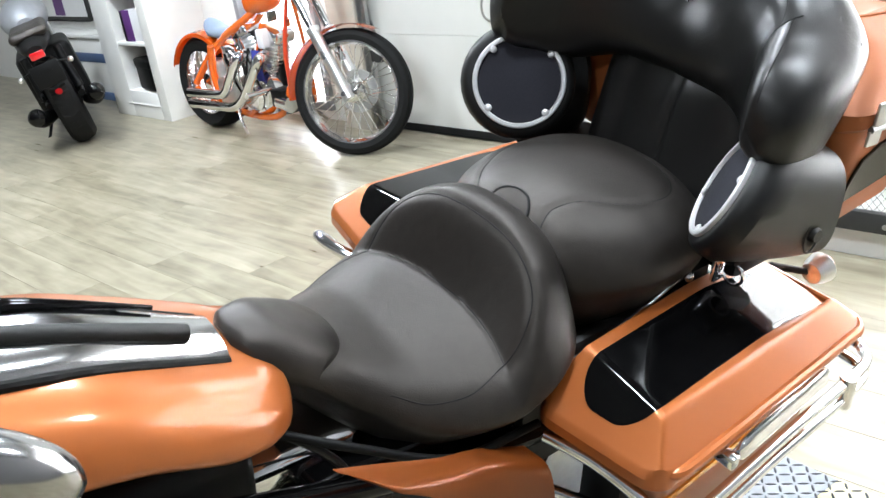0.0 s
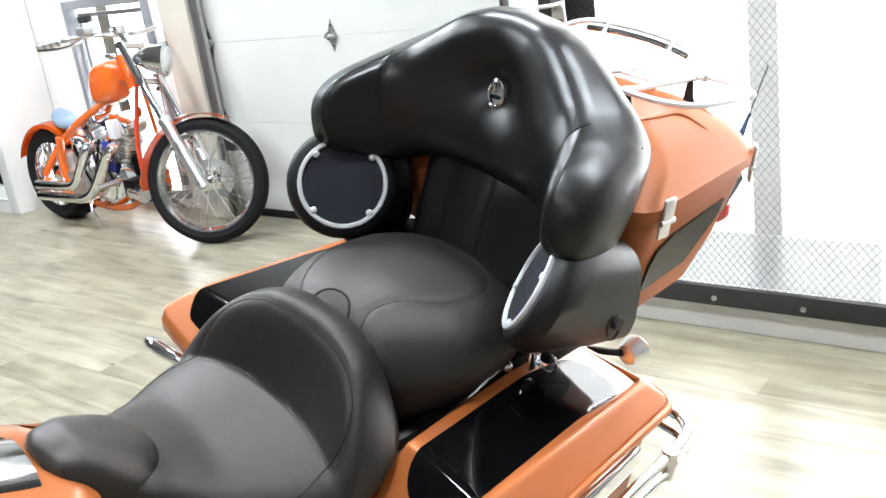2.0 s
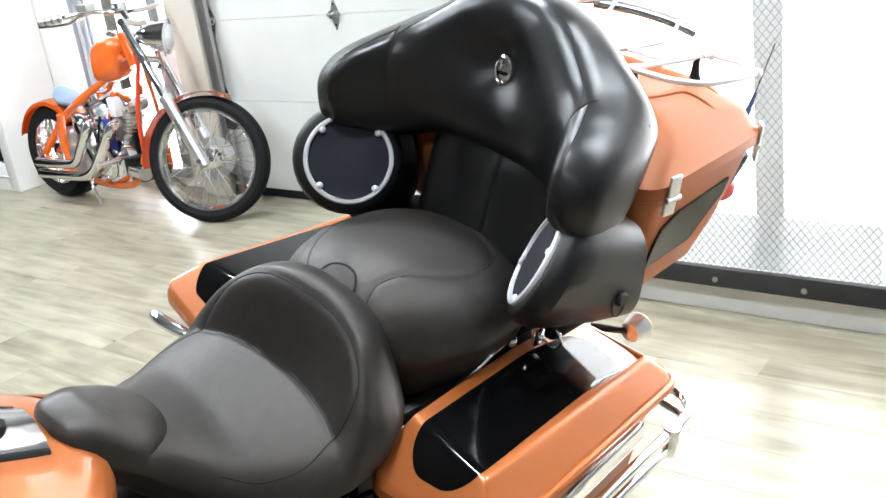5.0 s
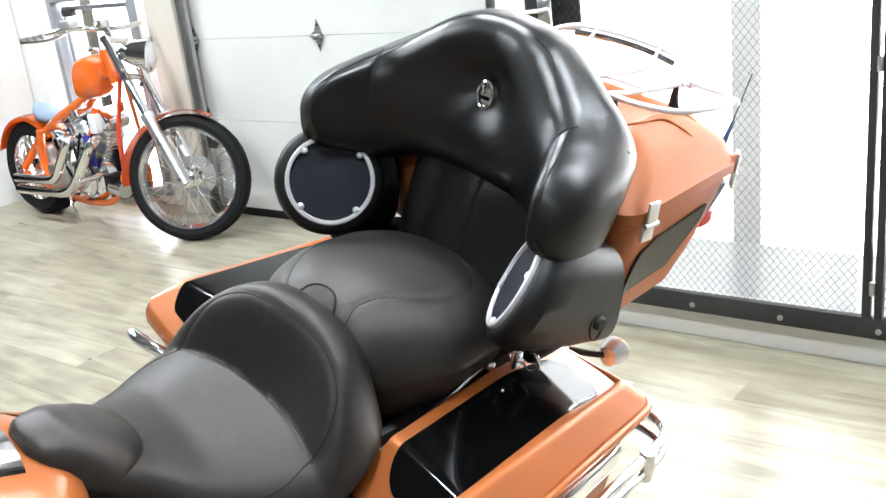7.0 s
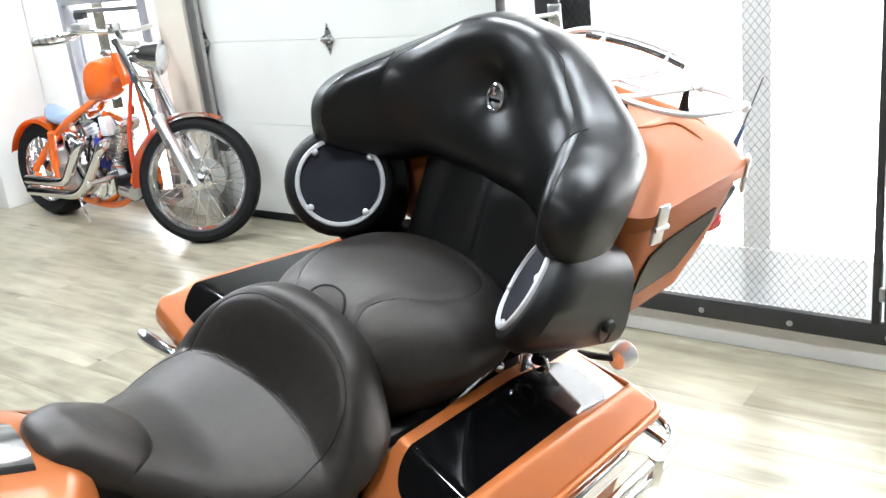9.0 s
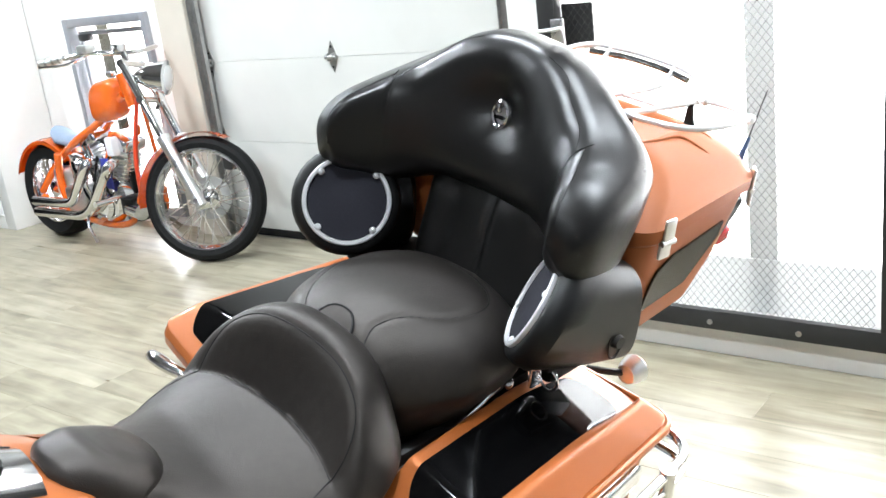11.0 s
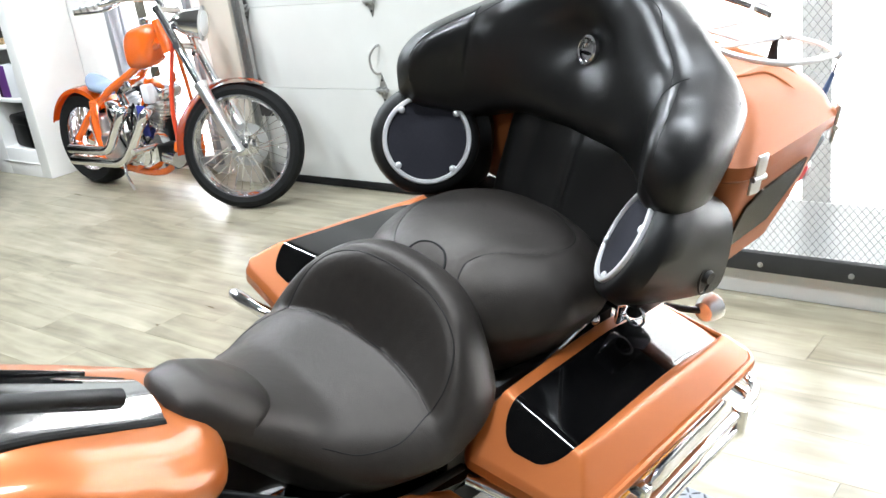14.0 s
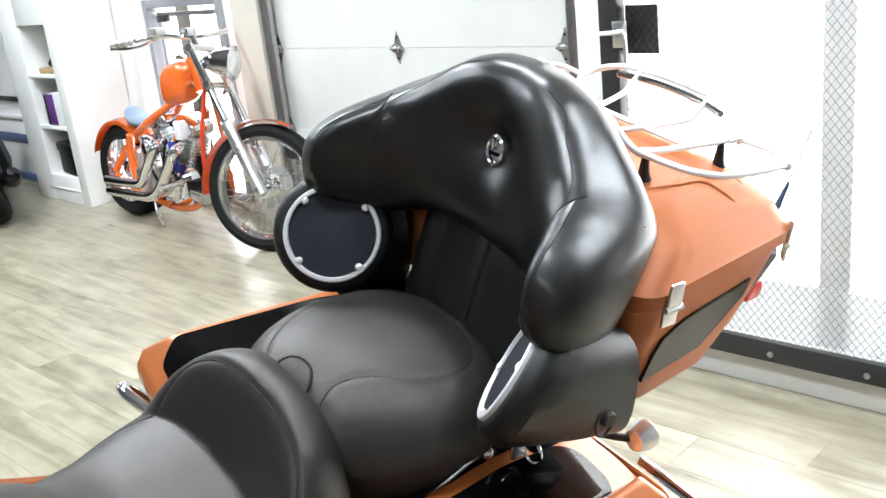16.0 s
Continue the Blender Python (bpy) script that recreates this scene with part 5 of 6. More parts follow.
bag = loose("tool_bag", box_bm(-0.14, 0.14, -0.12, 0.10, 0, 0.20, 0.025, seg=3), MATT_BLACK, "black moulded tool case on the lowest cabinet shelf", "tool case", pose(-4.79, 3.70, 0.187, 0, 0, -8))
part("case_lid", box_bm(-0.145, 0.145, -0.125, 0.105, 0.15, 0.215, 0.018, seg=3), MATT_BLACK, bag)
part("case_handle", tube_bm([(-0.05, -0.02, 0.21), (-0.045, -0.02, 0.24), (0.045, -0.02, 0.24), (0.05, -0.02, 0.21)], 0.007, 8), BLACK_PLASTIC, bag)
bx = loose("paper_box", box_bm(-0.09, 0.13, -0.10, 0.10, 0, 0.21, 0.003), WHITE_CARD, "white and purple paper carton on the middle cabinet shelf", "carton", pose(-4.79, 3.70, 0.518, 0, 0, 6))
part("box_wrap", box_bm(-0.1315, -0.045, -0.103, 0.06, 0.001, 0.205, 0.002), PURPLE, bx, "purple printed side")
part("box_spine", box_bm(-0.16, -0.132, -0.10, 0.06, 0.001, 0.20, 0.002), BLACK_PLASTIC, bx)
cam_box = loose("cardboard_box", box_bm(-0.03, 0.03, -0.09, 0.09, 0, 0.19, 0.003), BROWN_CARD, "brown cardboard sleeve standing on the top cabinet shelf", "box", pose(-4.70, 3.73, 0.856, 0, 0, 12))
tray = loose("small_tray", box_bm(-0.09, 0.06, -0.06, 0.07, 0, 0.035, 0.006), BROWN_CARD, "tan cardboard tray on the top cabinet shelf", "tray", pose(-4.83, 3.66, 0.856, 0, 0, 10))
gad = loose("hand_tool", tube_bm([(-0.06, 0, 0.02), (-0.03, 0.01, 0.07), (0.02, 0.0, 0.09), (0.06, 0.01, 0.06)], 0.025, 12), STEEL_DARK, "dark metal hand tool lying in a tray on the shelf", "tool", pose(-4.82, 3.68, 0.877, 0, 0, 15))

# ---- counter and picture wall beyond ----
ctr = empty("display_counter", pose(-6.27, 3.80, 0), "white low counter with two dark blue stripes", "counter")
part("carcass", box_bm(-0.95, 0.95, 0.0, 0.17, 0.0, 0.47, 0.008), WHITE_PAINT, ctr)
part("stripe", box_bm(-0.952, 0.952, -0.006, 0.0, 0.285, 0.355, 0.002), BLUE_TRIM, ctr, "dark blue stripe")
part("stripe", box_bm(-0.952, 0.952, -0.030, 0.0, 0.0, 0.055, 0.004), BLUE_TRIM, ctr, "dark blue foot stripe")
part("counter_top", box_bm(-0.97, 0.97, -0.02, 0.17, 0.47, 0.50, 0.008), WHITE_PAINT, ctr)
pic = part("picture_frame", box_bm(-7.75, -6.20, 3.945, 3.977, 0.56, 1.75, 0.03, seg=3), STEEL_DARK)
tagged(pic, "dark-framed bright poster on the white wall", "poster")
# White sheet stands in for the glare inside the frame.
part("poster", box_bm(-7.71, -6.235, 3.938, 3.945, 0.60, 1.71, 0.002), WHITE_CARD, pic, "white sheet standing in for glare")
part("poster_band", box_bm(-6.80, -6.62, 3.934, 3.938, 0.61, 1.69), PURPLE, pic, "purple printed band")
part("poster_band", box_bm(-7.5, -7.0, 3.934, 3.938, 1.2, 1.6), YELLOW_PAINT, pic, "yellow printed block")

# ---- custom orange chopper ----
chop = empty("chopper_motorcycle", Matrix.Translation((-0.190, 0.111, 0)) @ Matrix.Diagonal((1.09, 1.05, 1.06, 1)), "bright orange custom chopper with a chrome engine and long fork", "motorcycle")
CY = 3.36


def spoke_wheel(c, r, w, head, lean, spokes=36, rim_r=0.80):
    """A laced wheel standing at c; head: the way it points, lean: tilt, in degrees."""
    m = Matrix.Translation(c) @ pose(0, 0, 0, 0, 0, head) @ pose(0, 0, 0, lean, 0, 0)

    def put(bm):
        bmesh.ops.transform(bm, matrix=m, verts=bm.verts)
        return bm

    tyre = part("tyre", put(lathe_bm([(r * rim_r, -w * 0.42), (r * 0.90, -w * 0.52), (r * 0.965, -w * 0.40), (r, -w * 0.1), (r, w * 0.1), (r * 0.965, w * 0.40), (r * 0.90, w * 0.52), (r * rim_r, w * 0.42)], (0, 0, 0), (0, 1, 0), 64, closed=True)), RUBBER, chop, "black narrow tyre")
    for s in (-1, 1):
        part("tread_groove", put(lathe_bm([(r * 0.992, s * w * 0.22), (r * 1.001, s * w * 0.20), (r * 1.001, s * w * 0.14), (r * 0.992, s * w * 0.12)], (0, 0, 0), (0, 1, 0), 64, closed=True)), RUBBER, tyre)
    part("rim", put(lathe_bm([(r * (rim_r - 0.055), -w * 0.20), (r * (rim_r - 0.01), -w * 0.46), (r * (rim_r + 0.015), -w * 0.46), (r * rim_r, -w * 0.3), (r * rim_r, w * 0.3), (r * (rim_r + 0.015), w * 0.46), (r * (rim_r - 0.01), w * 0.46), (r * (rim_r - 0.055), w * 0.20)], (0, 0, 0), (0, 1, 0), 64, closed=True)), CHROME, tyre, "chrome wheel rim")
    hub = part("hub", put(lathe_bm([(0.008, -0.065), (0.018, -0.06), (0.045, -0.05), (0.047, -0.043), (0.022, -0.035), (0.022, 0.035), (0.047, 0.043), (0.045, 0.05), (0.018, 0.06), (0.008, 0.065)], (0, 0, 0), (0, 1, 0), 24, closed=True)), CHROME, tyre, "chrome hub")
    for k in range(spokes):
        a = 2 * math.pi * k / spokes
        s = 1 if k % 2 else -1
        b = a + (0.55 if (k // 2) % 2 else -0.55)
        p = (0.044 * math.cos(b), s * 0.045, 0.044 * math.sin(b))
        q = (r * (rim_r - 0.04) * math.cos(a), s * 0.004, r * (rim_r - 0.04) * math.sin(a))
        part("spoke", put(cyl_bm(p, q, 0.0021, 6)), CHROME, hub)
    return tyre, m


front, FM = spoke_wheel((-2.215, 3.315, 0.298), 0.300, 0.074, 27, -10)
part("brake_disc", lathe_bm([(0.06, 0.0), (0.105, 0.0), (0.105, 0.005), (0.06, 0.005)], FM @ Vector((0, 0.06, 0)), FM.to_3x3() @ Vector((0, 1, 0)), 36, closed=True), BRUSHED, chop, "steel brake disc")
part("brake_caliper", box_bm(-2.15, -2.08, 3.40, 3.45, 0.42, 0.50, 0.012), STEEL_DARK, chop)
rear, RM = spoke_wheel((-3.54, 3.38, 0.268), 0.268, 0.15, 2, -4, 32, 0.68)
# front fender
rows = []
for i in range(25):
    a = radians(62 + 122 * i / 24)
    rr = 0.322
    rows.append([FM @ Vector((rr * math.cos(a) * (1 if abs(y) < 0.04 else 0.985), y, rr * math.sin(a) * (1 if abs(y) < 0.04 else 0.985))) for y in (-0.052, -0.046, -0.025, 0.0, 0.025, 0.046, 0.052)])
_bm = rings_bm(rows, closed=False, caps=False)
bmesh.ops.solidify(_bm, geom=list(_bm.faces), thickness=0.004)
part("front_fender", _bm, CHOP_ORANGE, chop, "orange front fender", angle=60)
rows = []
for i in range(21):
    a = radians(38 + 124 * i / 20)
    rows.append([RM @ Vector((0.290 * math.cos(a) * f, y, 0.290 * math.sin(a) * f)) for y, f in ((-0.095, 0.90), (-0.09, 0.97), (-0.05, 1.0), (0.0, 1.005), (0.05, 1.0), (0.09, 0.97), (0.095, 0.90))])
_bm = rings_bm(rows, closed=False, caps=False)
bmesh.ops.solidify(_bm, geom=list(_bm.faces), thickness=0.004)
part("rear_fender", _bm, CHOP_ORANGE, chop, "orange rear fender", angle=60)
# frame
for dy in (-0.10, 0.10):
    part("frame_rail", tube_bm([(-3.54, CY + 0.03 + dy * 1.3, 0.28), (-3.40, CY + 0.04 + dy, 0.43), (-3.15, CY + dy * 0.8, 0.56), (-2.95, CY + dy * 0.4, 0.66), (-2.72, CY - 0.02, 0.80)], 0.020, 10), CHOP_ORANGE, chop, "orange frame tube")
    part("frame_rail", tube_bm([(-3.54, CY + 0.03 + dy * 1.3, 0.25), (-3.25, CY + 0.02 + dy, 0.15), (-2.90, CY + dy, 0.13), (-2.73, CY + dy * 0.9, 0.18), (-2.68, CY + dy * 0.7, 0.30)], 0.018, 10), CHOP_ORANGE, chop, "orange frame tube")
    part("down_tube", tube_bm([(-2.68, CY + dy * 0.7, 0.30), (-2.67, CY + dy * 0.6, 0.50), (-2.64, CY + dy * 0.2, 0.72), (-2.62, CY, 0.82)], 0.011, 10), RED_TUBE if dy < 0 else CHOP_ORANGE, chop, "orange-red front down tube")
    part("seat_strut", tube_bm([(-3.30, CY + dy, 0.50), (-3.33, CY + dy, 0.35), (-3.30, CY + dy, 0.18)], 0.022, 10), CHOP_ORANGE, chop)
    part("mid_tube", tube_bm([(-2.80, CY + dy * 0.8, 0.62), (-2.88, CY + dy, 0.42), (-2.93, CY + dy, 0.22), (-3.05, CY + dy, 0.13)], 0.016, 10), CHOP_ORANGE, chop)
neck = part("steering_neck", cyl_bm((-2.66, CY - 0.01, 0.74), (-2.72, CY, 0.90), 0.032, 18), CHOP_ORANGE, chop)
# tank
rings = []
for i in range(25):
    u = i / 24
    x = -3.000 + 0.262 * u
    z = 0.752 + 0.035 * u
    e = max(0.0, 1 - abs(2 * u - 1) ** 4) ** 0.5
    w, h = 0.072 * e + 0.002, 0.098 * e + 0.012
    ring = []
    for k in range(28):
        f = 2 * math.pi * k / 28
        c, s = math.cos(f), math.sin(f)
        ring.append((x + 0.012 * s, CY + w * math.copysign(abs(c) ** 0.75, c), z + h * math.copysign(abs(s) ** (0.8 if s > 0 else 0.6), s)))
    rings.append(ring)
tk = part("fuel_tank", rings_bm(rings), CHOP_ORANGE, chop, "orange peanut fuel tank", angle=70)
part("filler_cap", lathe_bm([(0.028, 0), (0.028, 0.012), (0.02, 0.018), (0.001, 0.018)], (-2.82, CY, 0.895), (0.1, 0, 1), 20), CHROME, tk)
# seat
sb = bmesh.new()
bmesh.ops.create_uvsphere(sb, u_segments=28, v_segments=16, radius=1.0)
for v in sb.verts:
    x, y, z = v.co
    v.co = Vector((-3.35 + 0.105 * x, CY + 0.02 + 0.095 * y * (0.75 - 0.25 * x), 0.550 + 0.030 * z + (0.055 * max(0.0, -x) ** 2 if z > -0.2 else 0) + 0.02 * x * -1))
part("solo_seat", sb, BLUE_SEAT, chop, "pale blue-grey solo seat", angle=70)
part("oil_tank", box_bm(-3.42, -3.28, CY - 0.09, CY + 0.12, 0.25, 0.42, 0.03, seg=3), BRUSHED, chop, "satin metal oil tank")
# engine: cases, two cylinders, air cleaner
eng = part("engine_case", lathe_bm([(0.02, -0.12), (0.11, -0.115), (0.135, -0.08), (0.135, 0.10), (0.11, 0.12), (0.02, 0.12)], (-2.93, CY, 0.27), (0, 1, 0), 32), CHROME, chop, "polished engine case")
for ang, nm in ((-24, "front_cylinder"), (24, "rear_cylinder")):
    sx = math.sin(radians(-ang))
    cz = math.cos(radians(ang))
    base = Vector((-2.93 + sx * 0.12, CY, 0.27 + cz * 0.12))
    cyl = part(nm, fins_bm(base, (sx, 0, cz), 0.082, 0.16, 8), BRUSHED, eng, "finned alloy cylinder")
    top = base + Vector((sx, 0, cz)) * 0.165
    q = Vector((0, 0, 1)).rotation_difference(Vector((sx, 0, cz))).to_matrix().to_4x4()
    hb = box_bm(-0.075, 0.075, -0.07, 0.07, 0.0, 0.065, 0.018, seg=3)
    bmesh.ops.transform(hb, matrix=Matrix.Translation(top) @ q, verts=hb.verts)
    part("rocker_box", hb, CHROME, cyl, "chrome rocker box")
    for dx in (-0.03, 0.03):
        part("pushrod_tube", cyl_bm((-2.93 + dx, CY - 0.10, 0.33), top + Vector((dx * 0.6, -0.085, 0.01)), 0.010, 10), CHROME, eng)
for k in range(9):
    a = radians(-60 + 15 * k)
    part("air_cleaner_fin", cyl_bm((-3.08, CY - 0.15, 0.45), (-3.08 + 0.085 * math.cos(a) - 0.06, CY - 0.155, 0.45 + 0.075 * math.sin(a)), 0.007, 8, 0.010), CHROME, eng)
part("air_cleaner", lathe_bm([(0.001, 0.03), (0.03, 0.03), (0.06, 0.02), (0.068, 0.0), (0.06, -0.05)], (-3.09, CY - 0.13, 0.455), (-0.3, -1, 0.1), 28), CHROME, eng, "chrome spiked air cleaner")
part("cam_cover", lathe_bm([(0.001, 0.025), (0.07, 0.022), (0.085, 0.0)], (-2.95, CY - 0.12, 0.25), (0, -1, 0), 28), CHROME, eng)
# Added black backing that paints the shaded gaps between the engine parts.
part("gap_backing", box_bm(-3.16, -2.78, CY - 0.03, CY + 0.03, 0.24, 0.58, 0.02, seg=3), MATT_BLACK, eng, "dark backing standing in for shade between the cylinders")
for k in range(6):
    part("oil_line", tube_bm([(-3.14 + 0.06 * k, CY - 0.105, 0.24), (-3.12 + 0.055 * k, CY - 0.135 - 0.008 * (k % 3), 0.36), (-3.09 + 0.05 * k, CY - 0.10, 0.50)], 0.006, 8), MATT_BLACK if k % 2 else CHROME, eng)
part("battery", box_bm(-2.80, -2.70, CY - 0.12, CY - 0.02, 0.20, 0.29, 0.008), MATT_BLACK, chop)
part("regulator", box_bm(-2.80, -2.69, CY - 0.10, CY + 0.08, 0.16, 0.27, 0.012), STEEL_DARK, chop, "dark finned regulator")
part("oil_filter", cyl_bm((-2.76, CY - 0.09, 0.225), (-2.66, CY - 0.10, 0.215), 0.042, 20), CHROME, chop, "chrome oil filter")
part("gear_case", box_bm(-3.28, -3.10, CY - 0.13, CY + 0.12, 0.16, 0.33, 0.025, seg=3), BRUSHED, chop, "alloy gearbox")
# exhaust pipes
part("exhaust_pipe", tube_bm([(-2.80, CY - 0.10, 0.47), (-2.76, CY - 0.17, 0.46), (-2.83, CY - 0.18, 0.38), (-2.96, CY - 0.18, 0.25), (-3.06, CY - 0.18, 0.200), (-3.20, CY - 0.18, 0.190), (-3.50, CY - 0.18, 0.188)], 0.027, 16), CHROME, chop, "chrome drag pipe")
part("exhaust_pipe", tube_bm([(-2.98, CY - 0.09, 0.47), (-2.96, CY - 0.165, 0.46), (-3.04, CY - 0.18, 0.36), (-3.12, CY - 0.18, 0.275), (-3.22, CY - 0.18, 0.254), (-3.50, CY - 0.18, 0.250)], 0.027, 16), CHROME, chop, "chrome drag pipe")
part("foot_peg", cyl_bm((-2.76, CY - 0.16, 0.30), (-2.74, CY - 0.30, 0.305), 0.016, 12), CHROME, chop)
part("kick_lever", tube_bm([(-3.06, CY - 0.15, 0.20), (-3.00, CY - 0.20, 0.15), (-2.96, CY - 0.20, 0.06)], 0.008, 8), BRUSHED, chop)
part("cloth", box_bm(-2.86, -2.80, CY - 0.145, CY - 0.13, 0.34, 0.50, 0.006), BLUE_CLOTH, chop, "dark blue cloth tied to the frame")
part("bundle", box_bm(-2.84, -2.78, CY - 0.11, CY - 0.06, 0.50, 0.60, 0.012), WHITE_CARD, chop)
# fork
fdir = FM.to_3x3() @ Vector((0, 1, 0))
axle = FM.translation
for s in (-1, 1):
    foot = axle + fdir * (0.085 * s)
    topp = Vector((-2.60, CY - 0.02, 0.96)) + fdir * (0.10 * s)
    mid = foot.lerp(topp, 0.44)
    part("fork_slider", cyl_bm(foot - (topp - foot).normalized() * 0.03, mid, 0.028, 16, 0.030), BRUSHED, chop, "satin fork slider")
    part("fork_tube", cyl_bm(mid - (topp - foot).normalized() * 0.01, topp, 0.021, 16), CHROME, chop, "chrome fork tube")
    part("fork_collar", cyl_bm(mid - (topp - foot).normalized() * 0.02, mid + (topp - foot).normalized() * 0.01, 0.034, 16), BRUSHED, chop)
part("axle", cyl_bm(axle - fdir * 0.12, axle + fdir * 0.12, 0.012, 12), CHROME, chop)
for u in (0.72, 0.98):
    c = (axle).lerp(Vector((-2.60, CY - 0.02, 0.96)), u)
    part("yoke", tube_bm([c - fdir * 0.12, c, c + fdir * 0.12], 0.018, 12, 2), CHROME, chop, "chrome fork yoke")
# headlamp
hl = Vector((-2.385, 3.355, 0.876))
hd = Vector((0.84, 0.50, -0.15)).normalized()
lampo = part("headlamp", lathe_bm([(0.004, -0.16), (0.035, -0.13), (0.062, -0.07), (0.078, 0.0), (0.083, 0.012), (0.076, 0.016)], hl, hd, 32), CHROME, chop, "chrome bullet headlamp")
part("lens", lathe_bm([(0.075, 0.006), (0.06, 0.016), (0.03, 0.024), (0.001, 0.027)], hl, hd, 32), WHITENED_TRIM, lampo, "frosted headlamp lens")
part("lamp_bracket", tube_bm([hl - hd * 0.06 - Vector((0, 0, 0.05)), (-2.50, 3.38, 0.76), (-2.52, 3.37, 0.72)], 0.010, 8), CHROME, lampo)
# handlebar
yk = Vector((-2.62, CY - 0.02, 0.975))
hbar = part("handlebar", tube_bm([(-2.93, 3.085, 1.003), (-2.82, 3.15, 1.016), (-2.74, 3.23, 1.022), (-2.66, 3.32, 1.005), (-2.62, 3.42, 1.0), (-2.66, 3.55, 1.006), (-2.80, 3.64, 1.0)], 0.0125, 12), CHROME, chop, "chrome handlebar")
part("riser", cyl_bm((-2.62, CY - 0.02, 0.95), (-2.65, CY - 0.02, 1.01), 0.018, 12), CHROME, hbar)
part("grip", cyl_bm((-2.84, 3.138, 1.013), (-2.945, 3.076, 1.0), 0.018, 14), BRUSHED, hbar, "ribbed metal grip")
for k in range(4):
    g = Vector((-2.85, 3.132, 1.012)).lerp(Vector((-2.94, 3.079, 1.001)), k / 3)
    part("grip_band", cyl_bm(g, g + Vector((-0.010, -0.006, -0.001)), 0.0205, 14), GALV, hbar)
part("brake_lever", tube_bm([(-2.76, 3.20, 1.01), (-2.80, 3.12, 0.985), (-2.92, 3.05, 0.985)], 0.007, 8), CHROME, hbar)
part("master_cylinder", box_bm(-2.80, -2.72, 3.19, 3.25, 1.025, 1.065, 0.01), BRUSHED, hbar)
part("clamp_cap", box_bm(-2.69, -2.63, 3.30, 3.36, 1.01, 1.05, 0.01), CHROME, hbar)
part("side_stand", tube_bm([(-2.95, CY + 0.1, 0.16), (-2.93, CY + 0.25, 0.06), (-2.92, CY + 0.31, 0.006)], 0.012, 8), CHROME, chop)

# ---- black naked bike parked beyond ----
nb = empty("naked_motorcycle", Matrix.Translation((-4.80, 3.09, 0)) @ pose(0, 0, 0, 0, 0, 158) @ pose(0, 0, 0, -13, 0, 0) @ Matrix.Scale(0.90, 4), "black naked motorcycle seen from behind with a red tail lamp", "motorcycle")
# local frame: x points to the front of the bike
def nb_part(name, bm, mat, label=""):
    return part(name, bm, mat, nb, label)


ty = nb_part("rear_tyre", lathe_bm([(0.20, -0.075), (0.27, -0.088), (0.303, -0.06), (0.315, 0), (0.303, 0.06), (0.27, 0.088), (0.20, 0.075)], (0, 0, 0.315), (0, 1, 0), 48, closed=True), RUBBER, "wide black rear tyre")
part("rim", lathe_bm([(0.03, -0.05), (0.19, -0.07), (0.205, -0.07), (0.205, 0.07), (0.19, 0.07), (0.03, 0.05)], (0, 0, 0.315), (0, 1, 0), 32, closed=True), MATT_BLACK, ty)
part("tyre_mark", lathe_bm([(0.001, 0.004), (0.022, 0.003), (0.024, 0.0)], (-0.292, 0.0, 0.43), (-0.93, 0, 0.36), 16), RED_LENS, ty, "red round sticker")
nb_part("front_tyre", lathe_bm([(0.21, -0.05), (0.27, -0.06), (0.30, -0.04), (0.305, 0), (0.30, 0.04), (0.27, 0.06), (0.21, 0.05)], (1.40, 0, 0.305), (0, 1, 0), 40, closed=True), RUBBER, "black front tyre")
tail = nb_part("tail_unit", rings_bm([[(x, w * math.cos(a), z + h * math.sin(a)) for a in [2 * math.pi * k / 16 for k in range(16)]] for x, w, h, z in ((-0.42, 0.05, 0.03, 0.74), (-0.36, 0.085, 0.05, 0.75), (-0.2, 0.11, 0.06, 0.76), (0.1, 0.13, 0.07, 0.76), (0.3, 0.12, 0.07, 0.74))]), MATT_BLACK, "black tail unit")
part("tail_lamp", box_bm(-0.455, -0.40, -0.05, 0.05, 0.685, 0.735, 0.012), RED_LENS, tail, "red tail lamp")
pl = part("plate_hanger", box_bm(-0.46, -0.445, -0.095, 0.095, 0.50, 0.655, 0.008), MATT_BLACK, tail, "black blank number plate holder")
for dy in (-0.03, 0.0, 0.03):
    part("plate_bar", box_bm(-0.4635, -0.46, dy - 0.009, dy + 0.009, 0.595, 0.612), MATT_BLACK, pl)
